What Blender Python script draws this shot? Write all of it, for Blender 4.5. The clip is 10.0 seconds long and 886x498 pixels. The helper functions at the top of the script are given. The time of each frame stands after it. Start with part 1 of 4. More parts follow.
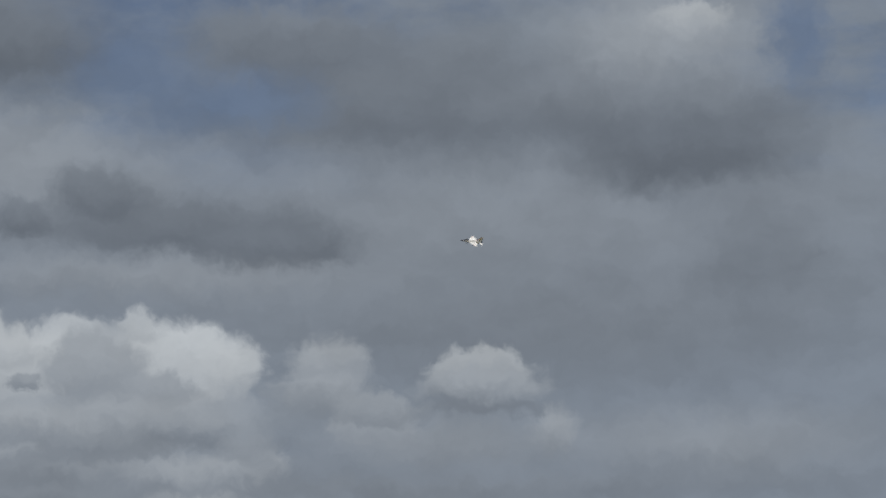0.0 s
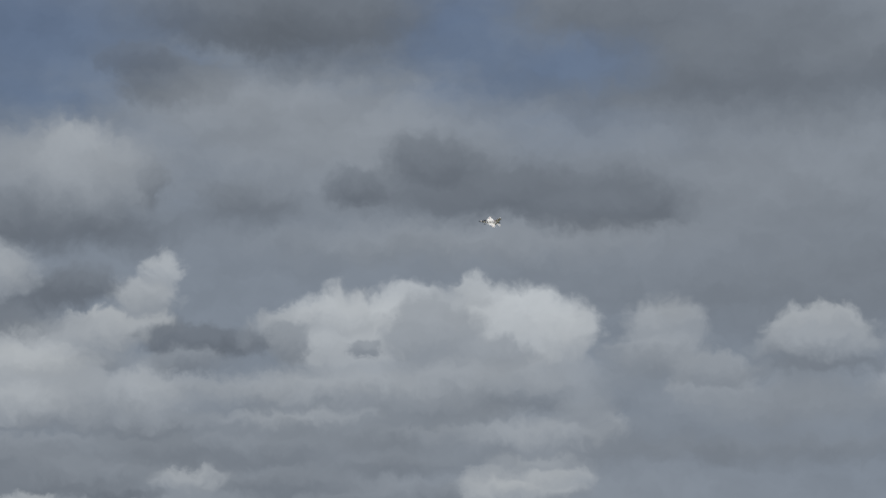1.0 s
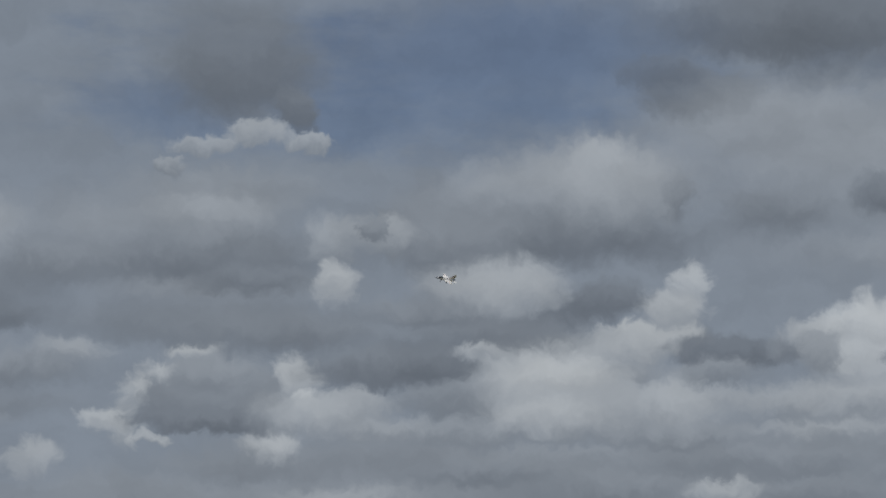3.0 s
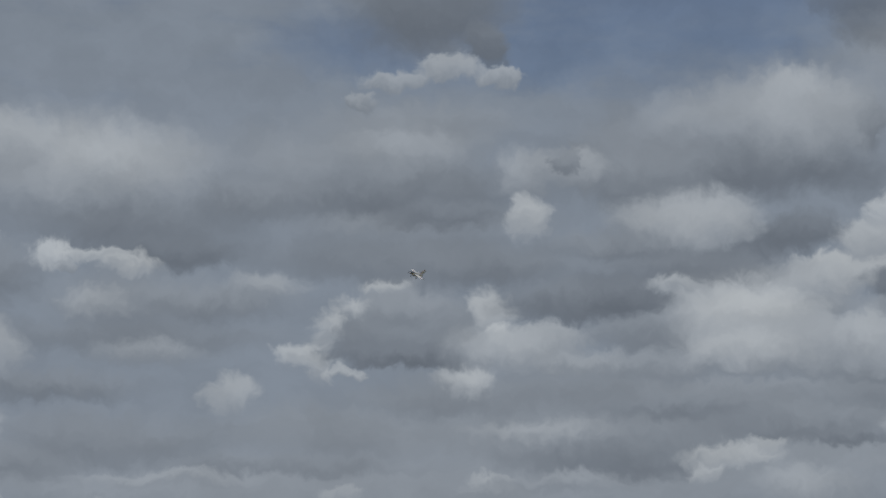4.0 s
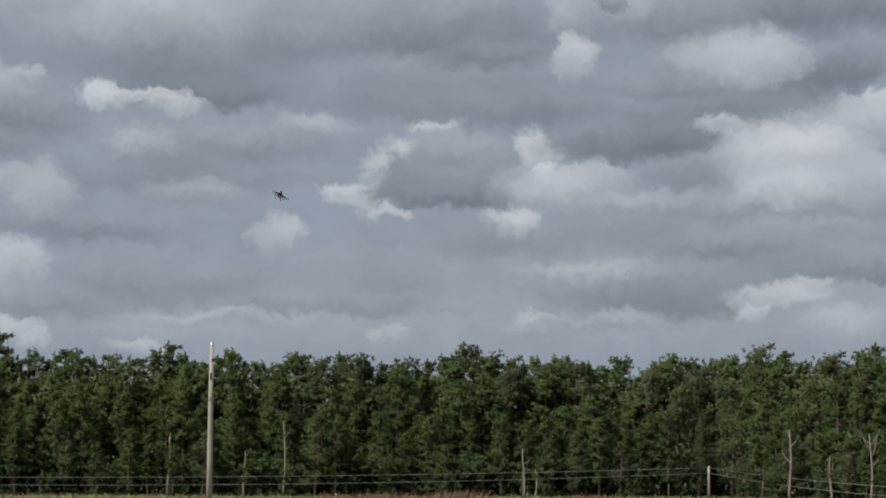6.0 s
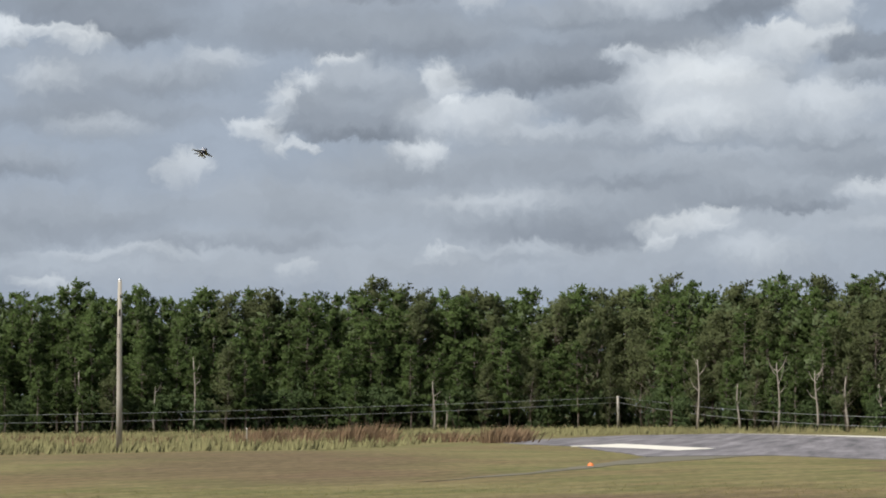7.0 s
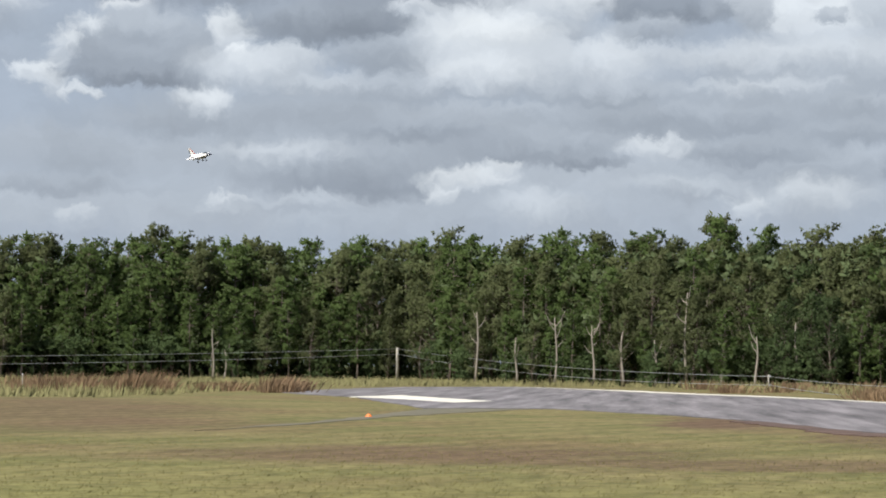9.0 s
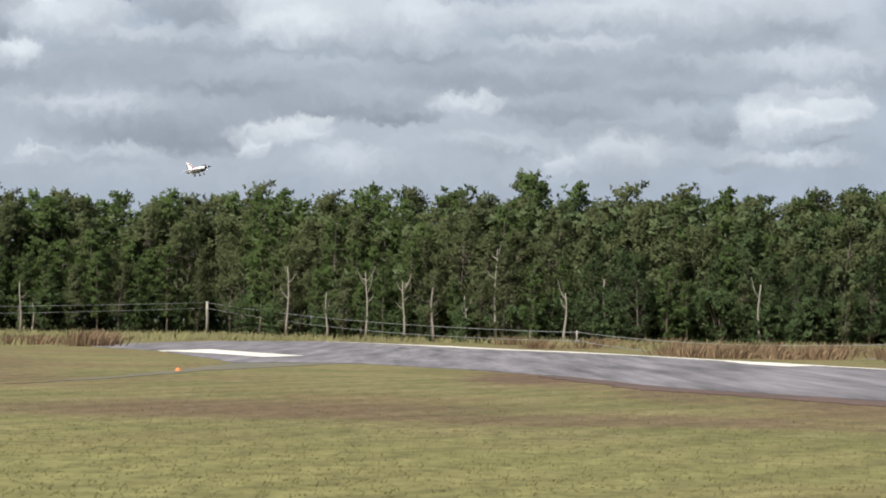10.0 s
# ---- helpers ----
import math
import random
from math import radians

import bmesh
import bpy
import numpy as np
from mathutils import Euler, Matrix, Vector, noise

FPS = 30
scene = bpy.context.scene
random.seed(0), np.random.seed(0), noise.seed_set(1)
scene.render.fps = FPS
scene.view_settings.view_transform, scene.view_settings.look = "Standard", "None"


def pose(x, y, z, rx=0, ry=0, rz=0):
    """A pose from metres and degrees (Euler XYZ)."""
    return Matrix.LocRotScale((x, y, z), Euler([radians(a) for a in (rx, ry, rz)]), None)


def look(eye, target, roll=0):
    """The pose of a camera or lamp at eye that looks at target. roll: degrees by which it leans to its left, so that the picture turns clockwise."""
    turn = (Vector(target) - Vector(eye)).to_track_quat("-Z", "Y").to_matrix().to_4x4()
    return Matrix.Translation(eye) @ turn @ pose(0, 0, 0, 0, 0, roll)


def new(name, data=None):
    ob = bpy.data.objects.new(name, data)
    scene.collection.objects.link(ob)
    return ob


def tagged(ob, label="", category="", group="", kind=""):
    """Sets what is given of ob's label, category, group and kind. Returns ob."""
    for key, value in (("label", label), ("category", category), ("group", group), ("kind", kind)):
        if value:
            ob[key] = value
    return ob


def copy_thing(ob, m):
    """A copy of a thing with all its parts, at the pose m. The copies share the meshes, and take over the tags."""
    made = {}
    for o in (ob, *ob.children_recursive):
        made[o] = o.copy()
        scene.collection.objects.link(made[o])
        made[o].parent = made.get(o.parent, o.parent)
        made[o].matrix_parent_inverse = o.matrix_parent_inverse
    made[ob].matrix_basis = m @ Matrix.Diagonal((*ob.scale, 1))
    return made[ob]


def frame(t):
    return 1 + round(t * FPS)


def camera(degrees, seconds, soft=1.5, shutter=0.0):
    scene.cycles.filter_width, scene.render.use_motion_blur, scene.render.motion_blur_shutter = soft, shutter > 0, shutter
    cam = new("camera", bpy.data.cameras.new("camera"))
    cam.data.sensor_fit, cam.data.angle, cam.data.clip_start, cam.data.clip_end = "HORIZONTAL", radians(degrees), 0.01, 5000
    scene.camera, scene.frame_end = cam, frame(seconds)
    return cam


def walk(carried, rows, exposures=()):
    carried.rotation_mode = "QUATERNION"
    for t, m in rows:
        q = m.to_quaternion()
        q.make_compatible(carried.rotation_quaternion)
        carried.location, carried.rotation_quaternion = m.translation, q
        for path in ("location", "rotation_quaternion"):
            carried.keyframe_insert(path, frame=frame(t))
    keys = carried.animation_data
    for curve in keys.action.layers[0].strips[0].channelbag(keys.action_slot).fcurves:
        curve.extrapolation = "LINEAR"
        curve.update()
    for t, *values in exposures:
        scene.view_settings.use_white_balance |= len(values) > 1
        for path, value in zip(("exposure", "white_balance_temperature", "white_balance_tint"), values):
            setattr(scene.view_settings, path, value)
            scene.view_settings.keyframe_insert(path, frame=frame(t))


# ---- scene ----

# ---- camera: a person's eye height on the field, panning with the aircraft ----
EYE = (0.0, 0.0, 1.7)
cam = camera(21.15, 10.0, soft=1.9)


def aim(turn, tilt, lean):
    """Pose of the standing camera: turn to the right of north, tilt up, lean, in degrees."""
    a, e = radians(turn), radians(tilt)
    way = Vector((math.sin(a) * math.cos(e), math.cos(a) * math.cos(e), math.sin(e)))
    return look(EYE, Vector(EYE) + way * 100, lean)


CAM = [
    (0, 14.903, 11.615, -0.68),
    (0.5, 10.524, 11.269, -1.29),
    (1, 6.697, 10.783, -0.74),
    (1.5, 2.425, 10.862, -0.59),
    (2, -1.186, 10.869, 0.30),
    (2.5, -3.568, 11.162, -0.10),
    (2.7, -4.773, 11.296, -0.08),
    (3.8, -9.626, 9.889, 0.04),
    (4, -10.925, 9.537, 0.10),
    (4.5, -13.150, 8.542, 0.30),
    (5, -14.185, 7.630, 0.42),
    (5.5, -13.232, 6.748, 0.44),
    (6, -12.051, 5.666, 0.19),
    (6.2, -11.236, 5.352, 0.04),
    (7.3, -9.404, 3.595, -0.33),
    (7.5, -9.048, 3.331, 0.16),
    (8, -8.401, 2.722, 0.09),
    (8.5, -6.751, 2.516, 0.21),
    (9, -4.577, 2.833, 0.28),
    (9.5, -2.408, 2.380, 0.68),
    (10, -0.012, 1.776, 0.58),
]
walk(cam, [(t, aim(a, e, r)) for t, a, e, r in CAM],
     exposures=[(0, -0.2), (4.5, -0.15), (5.5, 0.05), (6.2, 0.3), (7.5, 0.7), (8.5, 0.76), (10, 0.8)])

# ---- sun and cloudy sky ----
SUN_TURN, SUN_UP = -140.0, 54.0
sun = new("sun", bpy.data.lights.new("sun", "SUN"))
sun.data.energy, sun.data.angle, sun.data.color = 3.6, radians(0.6), (1.0, 0.95, 0.86)
s_a, s_e = radians(SUN_TURN), radians(SUN_UP)
sun.matrix_basis = look((math.sin(s_a) * math.cos(s_e) * 300, math.cos(s_a) * math.cos(s_e) * 300, math.sin(s_e) * 300), (0, 0, 0))

world = bpy.data.worlds.new("sky")
scene.world = world
world.use_nodes = True
wt = world.node_tree
wt.nodes.clear()


def wnode(kind, **inputs):
    n = wt.nodes.new(kind)
    for key, value in inputs.items():
        if key.startswith("i"):
            slot = n.inputs[int(key[1:])]
            if isinstance(value, bpy.types.NodeSocket):
                wt.links.new(value, slot)
            else:
                slot.default_value = value
    return n


def wmath(op, a, b=0.0, c=0.0):
    n = wnode("ShaderNodeMath", i0=a, i1=b, i2=c)
    n.operation = op
    return n.outputs[0]


def wvec(op, a, b=(0, 0, 0), c=(0, 0, 0)):
    n = wt.nodes.new("ShaderNodeVectorMath")
    n.operation = op
    for slot, value in zip(n.inputs, (a, b, c)):
        if isinstance(value, bpy.types.NodeSocket):
            wt.links.new(value, slot)
        else:
            slot.default_value = value
    return n.outputs["Value"] if op in ("LENGTH", "DOT_PRODUCT") else n.outputs["Vector"]


def wnoise(vector, scale, detail, rough=0.55):
    n = wt.nodes.new("ShaderNodeTexNoise")
    wt.links.new(vector, n.inputs["Vector"])
    n.inputs["Scale"].default_value, n.inputs["Detail"].default_value = scale, detail
    n.inputs["Roughness"].default_value = rough
    return n


def wrange(value, lo, hi, to_lo=0.0, to_hi=1.0):
    n = wt.nodes.new("ShaderNodeMapRange")
    n.interpolation_type, n.clamp = "SMOOTHSTEP", False
    wt.links.new(value, n.inputs[0])
    for i, v in enumerate((lo, hi, to_lo, to_hi)):
        n.inputs[1 + i].default_value = v
    return n.outputs[0]


def wmix(fac, a, b):
    n = wt.nodes.new("ShaderNodeMix")
    n.data_type = "RGBA"
    for slot, value in ((n.inputs[0], fac), (n.inputs[6], a), (n.inputs[7], b)):
        if isinstance(value, bpy.types.NodeSocket):
            wt.links.new(value, slot)
        else:
            slot.default_value = value
    return n.outputs[2]


coord = wt.nodes.new("ShaderNodeTexCoord").outputs["Generated"]
axes = wnode("ShaderNodeSeparateXYZ", i0=coord)
turn_deg = wmath("MULTIPLY", wmath("ARCTAN2", axes.outputs[0], axes.outputs[1]), 57.29578)
up_deg = wmath("MULTIPLY", wmath("ARCSINE", axes.outputs[2]), 57.29578)
plan = wnode("ShaderNodeCombineXYZ", i0=turn_deg, i1=up_deg).outputs[0]
# billows: the outlines of all clouds are pushed about by turbulence at three sizes
wide = wvec("SUBTRACT", wnoise(plan, 0.3, 2.0).outputs["Color"], (0.5, 0.5, 0.5))
billow = wvec("SUBTRACT", wnoise(plan, 0.9, 3.0, 0.6).outputs["Color"], (0.5, 0.5, 0.5))
curl = wvec("SUBTRACT", wnoise(wvec("MULTIPLY_ADD", billow, (0.8, 0.8, 0), plan), 2.6, 6.0, 0.62).outputs["Color"], (0.5, 0.5, 0.5))
spot = wvec("MULTIPLY_ADD", wide, (0.6, 0.3, 0), plan)
spot = wvec("MULTIPLY_ADD", billow, (1.0, 0.7, 0), spot)
spot = wvec("MULTIPLY_ADD", curl, (0.85, 0.65, 0), spot)
clear = wt.nodes.new("ShaderNodeTexSky")
clear.sky_type, clear.sun_disc = "NISHITA", False
clear.sun_elevation, clear.sun_rotation = radians(SUN_UP), radians(SUN_TURN)
clear.air_density, clear.dust_density = 1.0, 1.5
blue = wmix(1.0, clear.outputs[0], (0.072, 0.066, 0.066, 1))
blue.node.blend_type = "MULTIPLY"
GREY_HAZE = (0.226, 0.264, 0.318, 1)
streak = wnoise(wvec("MULTIPLY", plan, (0.35, 1.0, 1.0)), 0.22, 7.0, 0.6).outputs[0]
sky = [wmix(wrange(streak, 0.36, 0.55), blue, GREY_HAZE)]
sky.append(spot)
deck = wrange(up_deg, 15.0, 10.5)
sky[0] = wmix(deck, sky[0], (0.233, 0.272, 0.328, 1))


def puff_group():
    """One cloud or gap over the sky so far: cover by distance from its middle, colour by height in it."""
    g = bpy.data.node_groups.new("cloud_puff", "ShaderNodeTree")
    for name, kind in (("Sky", "NodeSocketColor"), ("Spot", "NodeSocketVector"), ("Scale", "NodeSocketVector"), ("Place", "NodeSocketVector"), ("Rim", "NodeSocketFloat"),
                       ("Core", "NodeSocketFloat"), ("Amount", "NodeSocketFloat"), ("Base", "NodeSocketColor"), ("Top", "NodeSocketColor")):
        g.interface.new_socket(name, in_out="INPUT", socket_type=kind)
    g.interface.new_socket("Sky", in_out="OUTPUT", socket_type="NodeSocketColor")
    g.interface.new_socket("Spot", in_out="OUTPUT", socket_type="NodeSocketVector")
    src, end = g.nodes.new("NodeGroupInput"), g.nodes.new("NodeGroupOutput")
    link = g.links.new
    off = g.nodes.new("ShaderNodeVectorMath")
    off.operation = "MULTIPLY_ADD"
    for k, key in enumerate(("Spot", "Scale", "Place")):
        link(src.outputs[key], off.inputs[k])
    dist = g.nodes.new("ShaderNodeVectorMath")
    dist.operation = "LENGTH"
    link(off.outputs[0], dist.inputs[0])
    cover = g.nodes.new("ShaderNodeMapRange")
    cover.interpolation_type, cover.clamp = "SMOOTHSTEP", False
    cover.inputs[3].default_value = 0.0
    link(dist.outputs["Value"], cover.inputs[0])
    link(src.outputs["Rim"], cover.inputs[1])
    link(src.outputs["Core"], cover.inputs[2])
    link(src.outputs["Amount"], cover.inputs[4])
    rise = g.nodes.new("ShaderNodeVectorMath")
    rise.operation = "DOT_PRODUCT"
    rise.inputs[1].default_value = (0, 1, 0)
    link(off.outputs[0], rise.inputs[0])
    lift = g.nodes.new("ShaderNodeMapRange")
    lift.interpolation_type, lift.clamp = "SMOOTHSTEP", False
    lift.inputs[1].default_value, lift.inputs[2].default_value = -1.0, 0.8
    link(rise.outputs["Value"], lift.inputs[0])
    shade, over = g.nodes.new("ShaderNodeMix"), g.nodes.new("ShaderNodeMix")
    shade.data_type = over.data_type = "RGBA"
    link(lift.outputs[0], shade.inputs[0])
    link(src.outputs["Base"], shade.inputs[6])
    link(src.outputs["Top"], shade.inputs[7])
    link(cover.outputs[0], over.inputs[0])
    link(src.outputs["Sky"], over.inputs[6])
    link(shade.outputs[2], over.inputs[7])
    link(over.outputs[2], end.inputs[0])
    # the place is handed on behind the colour, so that the clouds are worked out one after another
    after = g.nodes.new("ShaderNodeVectorMath")
    after.operation = "MULTIPLY_ADD"
    after.inputs[1].default_value = (1e-6, 1e-6, 0)
    link(over.outputs[2], after.inputs[0])
    link(src.outputs["Spot"], after.inputs[2])
    link(after.outputs[0], end.inputs[1])
    return g


PUFF = puff_group()


def lay(turn, up, wide_deg, tall_deg, soft, amount, base, top):
    n = wt.nodes.new("ShaderNodeGroup")
    n.node_tree = PUFF
    n.inputs["Scale"].default_value = (1 / wide_deg, 1 / tall_deg, 0)
    n.inputs["Place"].default_value = (-turn / wide_deg, -up / tall_deg, 0)
    n.inputs["Rim"].default_value, n.inputs["Core"].default_value = 1.0 + soft, max(0.0, 1.0 - 1.3 * soft)
    n.inputs["Amount"].default_value = amount
    for key, value in (("Sky", sky[0]), ("Spot", sky[1]), ("Base", base), ("Top", top)):
        if isinstance(value, bpy.types.NodeSocket):
            wt.links.new(value, n.inputs[key])
        else:
            n.inputs[key].default_value = value
    sky[0], sky[1] = n.outputs[0], n.outputs[1]


def cloud_colour(light):
    """Shaded cloud is bluish grey, lit cloud cream."""
    k = min(1.0, max(0.0, (light - 0.16) / 0.35))
    return (light * (0.855 + 0.085 * k), light * (0.995 + 0.005 * k), light * (1.20 - 0.15 * k), 1)


def puff(turn, up, wide_deg, tall_deg, light, soft):
    """A cloud, lit from above and darker at its base."""
    bright = light > 0.39 and wide_deg < 1.3
    soft = 0.3 if bright else max(0.2, soft * 1.05)
    depth = 1.0 if soft < 0.6 else 0.5
    lay(turn, up, wide_deg, tall_deg, soft, 0.68 if bright else 0.9, cloud_colour(light * (1 - 0.19 * depth)), cloud_colour(light * (1 + 0.14 * depth)))


def blue_gap(turn, up, wide_deg, tall_deg, soft):
    lay(turn, up, wide_deg, tall_deg, soft, 0.8, blue, blue)


# clouds towards 13 degrees
puff(14.78, 12.01, 12.28, 2.32, 0.285, 0.8)
puff(3.90, 16.60, 2.59, 1.50, 0.194, 0.5)
puff(14.15, 15.42, 5.46, 1.77, 0.205, 0.45)
puff(10.91, 16.68, 2.73, 0.95, 0.217, 0.4)
puff(20.51, 16.42, 2.46, 1.36, 0.365, 0.6)
puff(21.10, 16.99, 0.95, 0.48, 0.469, 0.4)
puff(20.96, 13.97, 3.14, 1.23, 0.179, 0.4)
puff(19.75, 14.97, 4.09, 0.82, 0.225, 0.5)
blue_gap(23.84, 16.49, 0.68, 1.09, 0.6)
puff(3.68, 13.37, 3.41, 1.09, 0.339, 0.8)
puff(8.51, 12.21, 3.96, 0.75, 0.194, 0.35)
puff(10.87, 11.65, 2.05, 0.55, 0.187, 0.3)
puff(6.43, 13.01, 1.23, 0.68, 0.209, 0.35)
puff(4.65, 12.31, 0.82, 0.48, 0.201, 0.35)
puff(7.82, 10.92, 4.77, 0.44, 0.314, 0.7)
puff(17.49, 9.76, 6.14, 1.23, 0.233, 0.8)
puff(22.76, 11.45, 1.64, 1.36, 0.225, 0.6)
puff(4.43, 8.80, 2.05, 0.95, 0.520, 0.12)
puff(5.78, 9.35, 1.09, 0.61, 0.575, 0.12)
puff(8.24, 8.81, 2.05, 1.09, 0.547, 0.1)
puff(9.75, 8.67, 0.79, 0.89, 0.507, 0.1)
puff(7.41, 9.76, 0.55, 0.41, 0.520, 0.12)
puff(6.46, 8.68, 1.23, 0.93, 0.344, 0.2)
puff(4.84, 8.40, 0.34, 0.27, 0.314, 0.2)
puff(7.97, 8.13, 0.82, 0.55, 0.324, 0.25)
puff(6.88, 7.46, 4.09, 0.61, 0.355, 0.4)
puff(6.48, 6.95, 4.09, 0.22, 0.225, 0.6)
puff(12.09, 8.85, 0.93, 0.71, 0.410, 0.12)
puff(11.80, 8.10, 1.09, 0.55, 0.334, 0.3)
puff(13.17, 7.34, 1.09, 0.52, 0.349, 0.2)
puff(15.81, 8.71, 1.30, 0.55, 0.410, 0.12)
puff(15.80, 8.28, 1.64, 0.44, 0.344, 0.25)
puff(15.78, 7.79, 1.77, 0.22, 0.225, 0.6)
puff(17.54, 7.18, 0.68, 0.57, 0.355, 0.4)
puff(14.67, 6.90, 2.73, 0.68, 0.304, 0.6)
puff(21.46, 6.79, 3.41, 0.75, 0.309, 0.8)
puff(6.48, 6.32, 4.50, 0.44, 0.324, 0.5)
puff(10.55, 6.42, 0.55, 0.33, 0.393, 0.2)
puff(13.28, 5.84, 9.55, 0.35, 0.241, 0.7)
# clouds towards 4 degrees
blue_gap(-4.00, 15.55, 3.00, 1.36, 0.7)
blue_gap(7.24, 15.96, 1.50, 1.09, 0.6)
blue_gap(10.03, 15.20, 1.91, 0.68, 0.6)
puff(2.30, 16.43, 3.68, 0.82, 0.178, 0.3)
puff(0.19, 14.80, 1.50, 0.68, 0.178, 0.25)
puff(-0.79, 15.34, 1.09, 0.41, 0.185, 0.3)
puff(2.29, 14.06, 2.73, 0.89, 0.316, 0.7)
puff(-2.58, 12.61, 2.46, 1.23, 0.283, 0.3)
puff(-2.17, 12.95, 1.09, 0.82, 0.406, 0.7)
puff(-3.25, 11.38, 3.41, 0.65, 0.185, 0.5)
puff(-0.43, 12.36, 0.41, 0.55, 0.207, 0.3)
puff(1.86, 11.95, 1.23, 0.68, 0.227, 0.5)
puff(-5.01, 10.41, 1.50, 0.57, 0.352, 0.5)
puff(-4.59, 9.61, 2.46, 0.57, 0.192, 0.4)
puff(-2.28, 9.90, 1.23, 0.48, 0.196, 0.4)
puff(-1.31, 8.89, 1.64, 0.41, 0.441, 0.2)
puff(-2.54, 8.68, 2.05, 0.48, 0.401, 0.25)
puff(-3.75, 7.86, 0.55, 0.68, 0.435, 0.2)
puff(-0.63, 9.64, 0.82, 0.52, 0.465, 0.15)
puff(-0.08, 10.32, 0.49, 0.46, 0.490, 0.15)
puff(0.54, 8.62, 1.30, 0.49, 0.181, 0.25)
puff(2.12, 8.68, 0.55, 0.41, 0.243, 0.3)
puff(-4.96, 7.98, 1.23, 0.65, 0.288, 0.3)
puff(-1.99, 8.07, 1.09, 0.38, 0.302, 0.4)
puff(2.95, 9.08, 0.95, 0.38, 0.418, 0.15)
puff(4.20, 9.34, 0.82, 0.61, 0.490, 0.12)
puff(2.95, 8.54, 0.55, 0.48, 0.311, 0.25)
puff(-1.16, 7.47, 4.50, 0.33, 0.321, 0.5)
puff(-3.19, 6.79, 4.09, 0.33, 0.223, 0.6)
puff(-3.86, 6.18, 4.09, 0.19, 0.311, 0.6)
puff(2.93, 6.23, 3.41, 0.33, 0.215, 0.6)
puff(5.68, 6.74, 2.73, 0.25, 0.311, 0.5)
puff(-4.52, 5.57, 2.05, 0.33, 0.203, 0.5)
puff(0.81, 5.43, 0.68, 0.38, 0.418, 0.2)
puff(-3.17, 5.11, 0.82, 0.19, 0.478, 0.15)
puff(9.06, 5.53, 1.23, 0.35, 0.401, 0.2)
puff(8.10, 5.21, 1.09, 0.33, 0.389, 0.2)
puff(9.04, 4.87, 0.82, 0.19, 0.215, 0.3)
puff(13.18, 7.78, 1.09, 0.46, 0.321, 0.25)
# clouds towards -4 degrees
blue_gap(-4.75, 16.07, 4.37, 1.50, 0.6)
blue_gap(-8.52, 14.00, 1.77, 0.61, 0.6)
blue_gap(-13.23, 14.40, 1.50, 0.68, 0.8)
puff(-11.34, 15.68, 2.05, 1.43, 0.190, 0.35)
puff(-9.92, 14.51, 0.55, 0.52, 0.180, 0.3)
puff(-11.67, 12.43, 2.46, 0.68, 0.276, 0.4)
puff(-10.88, 13.94, 0.82, 0.35, 0.359, 0.15)
puff(-9.63, 13.77, 0.55, 0.27, 0.338, 0.15)
puff(-12.11, 13.63, 0.82, 0.27, 0.328, 0.2)
puff(-12.92, 13.13, 0.48, 0.22, 0.309, 0.2)
puff(-12.32, 11.06, 3.14, 0.79, 0.190, 0.5)
puff(-11.61, 10.14, 2.73, 0.33, 0.304, 0.6)
puff(-12.27, 9.45, 3.41, 0.52, 0.229, 0.6)
puff(-8.89, 11.27, 0.68, 0.55, 0.333, 0.4)
puff(-8.74, 10.26, 0.41, 0.49, 0.414, 0.25)
puff(-7.38, 11.43, 0.68, 0.52, 0.323, 0.4)
puff(-7.66, 11.77, 0.41, 0.33, 0.202, 0.2)
puff(-6.55, 11.71, 0.68, 1.23, 0.213, 0.4)
puff(-6.79, 8.44, 1.50, 0.52, 0.183, 0.3)
puff(-4.73, 8.45, 0.95, 0.33, 0.359, 0.3)
puff(-5.55, 7.50, 1.77, 0.57, 0.254, 0.25)
puff(-8.42, 7.34, 1.09, 0.46, 0.309, 0.3)
puff(-12.25, 8.64, 0.68, 0.25, 0.414, 0.2)
puff(-13.04, 8.15, 0.55, 0.27, 0.402, 0.2)
puff(-13.69, 7.53, 0.41, 0.46, 0.414, 0.2)
puff(-13.93, 6.73, 0.41, 0.52, 0.414, 0.2)
puff(-13.26, 6.54, 0.34, 0.15, 0.402, 0.2)
puff(-11.82, 7.70, 1.71, 0.95, 0.271, 0.22)
puff(-11.80, 7.00, 2.05, 0.30, 0.202, 0.4)
puff(-9.73, 8.01, 0.61, 0.52, 0.414, 0.2)
puff(-9.51, 7.54, 0.34, 0.22, 0.473, 0.2)
puff(-10.44, 6.38, 0.68, 0.44, 0.359, 0.3)
puff(-6.09, 5.94, 4.09, 0.35, 0.285, 0.6)
puff(-0.63, 5.72, 4.09, 0.48, 0.225, 0.6)
puff(-2.36, 12.67, 2.05, 0.89, 0.370, 0.6)
puff(-4.88, 12.40, 1.23, 0.75, 0.338, 0.6)
puff(-4.87, 10.08, 1.30, 0.49, 0.370, 0.5)
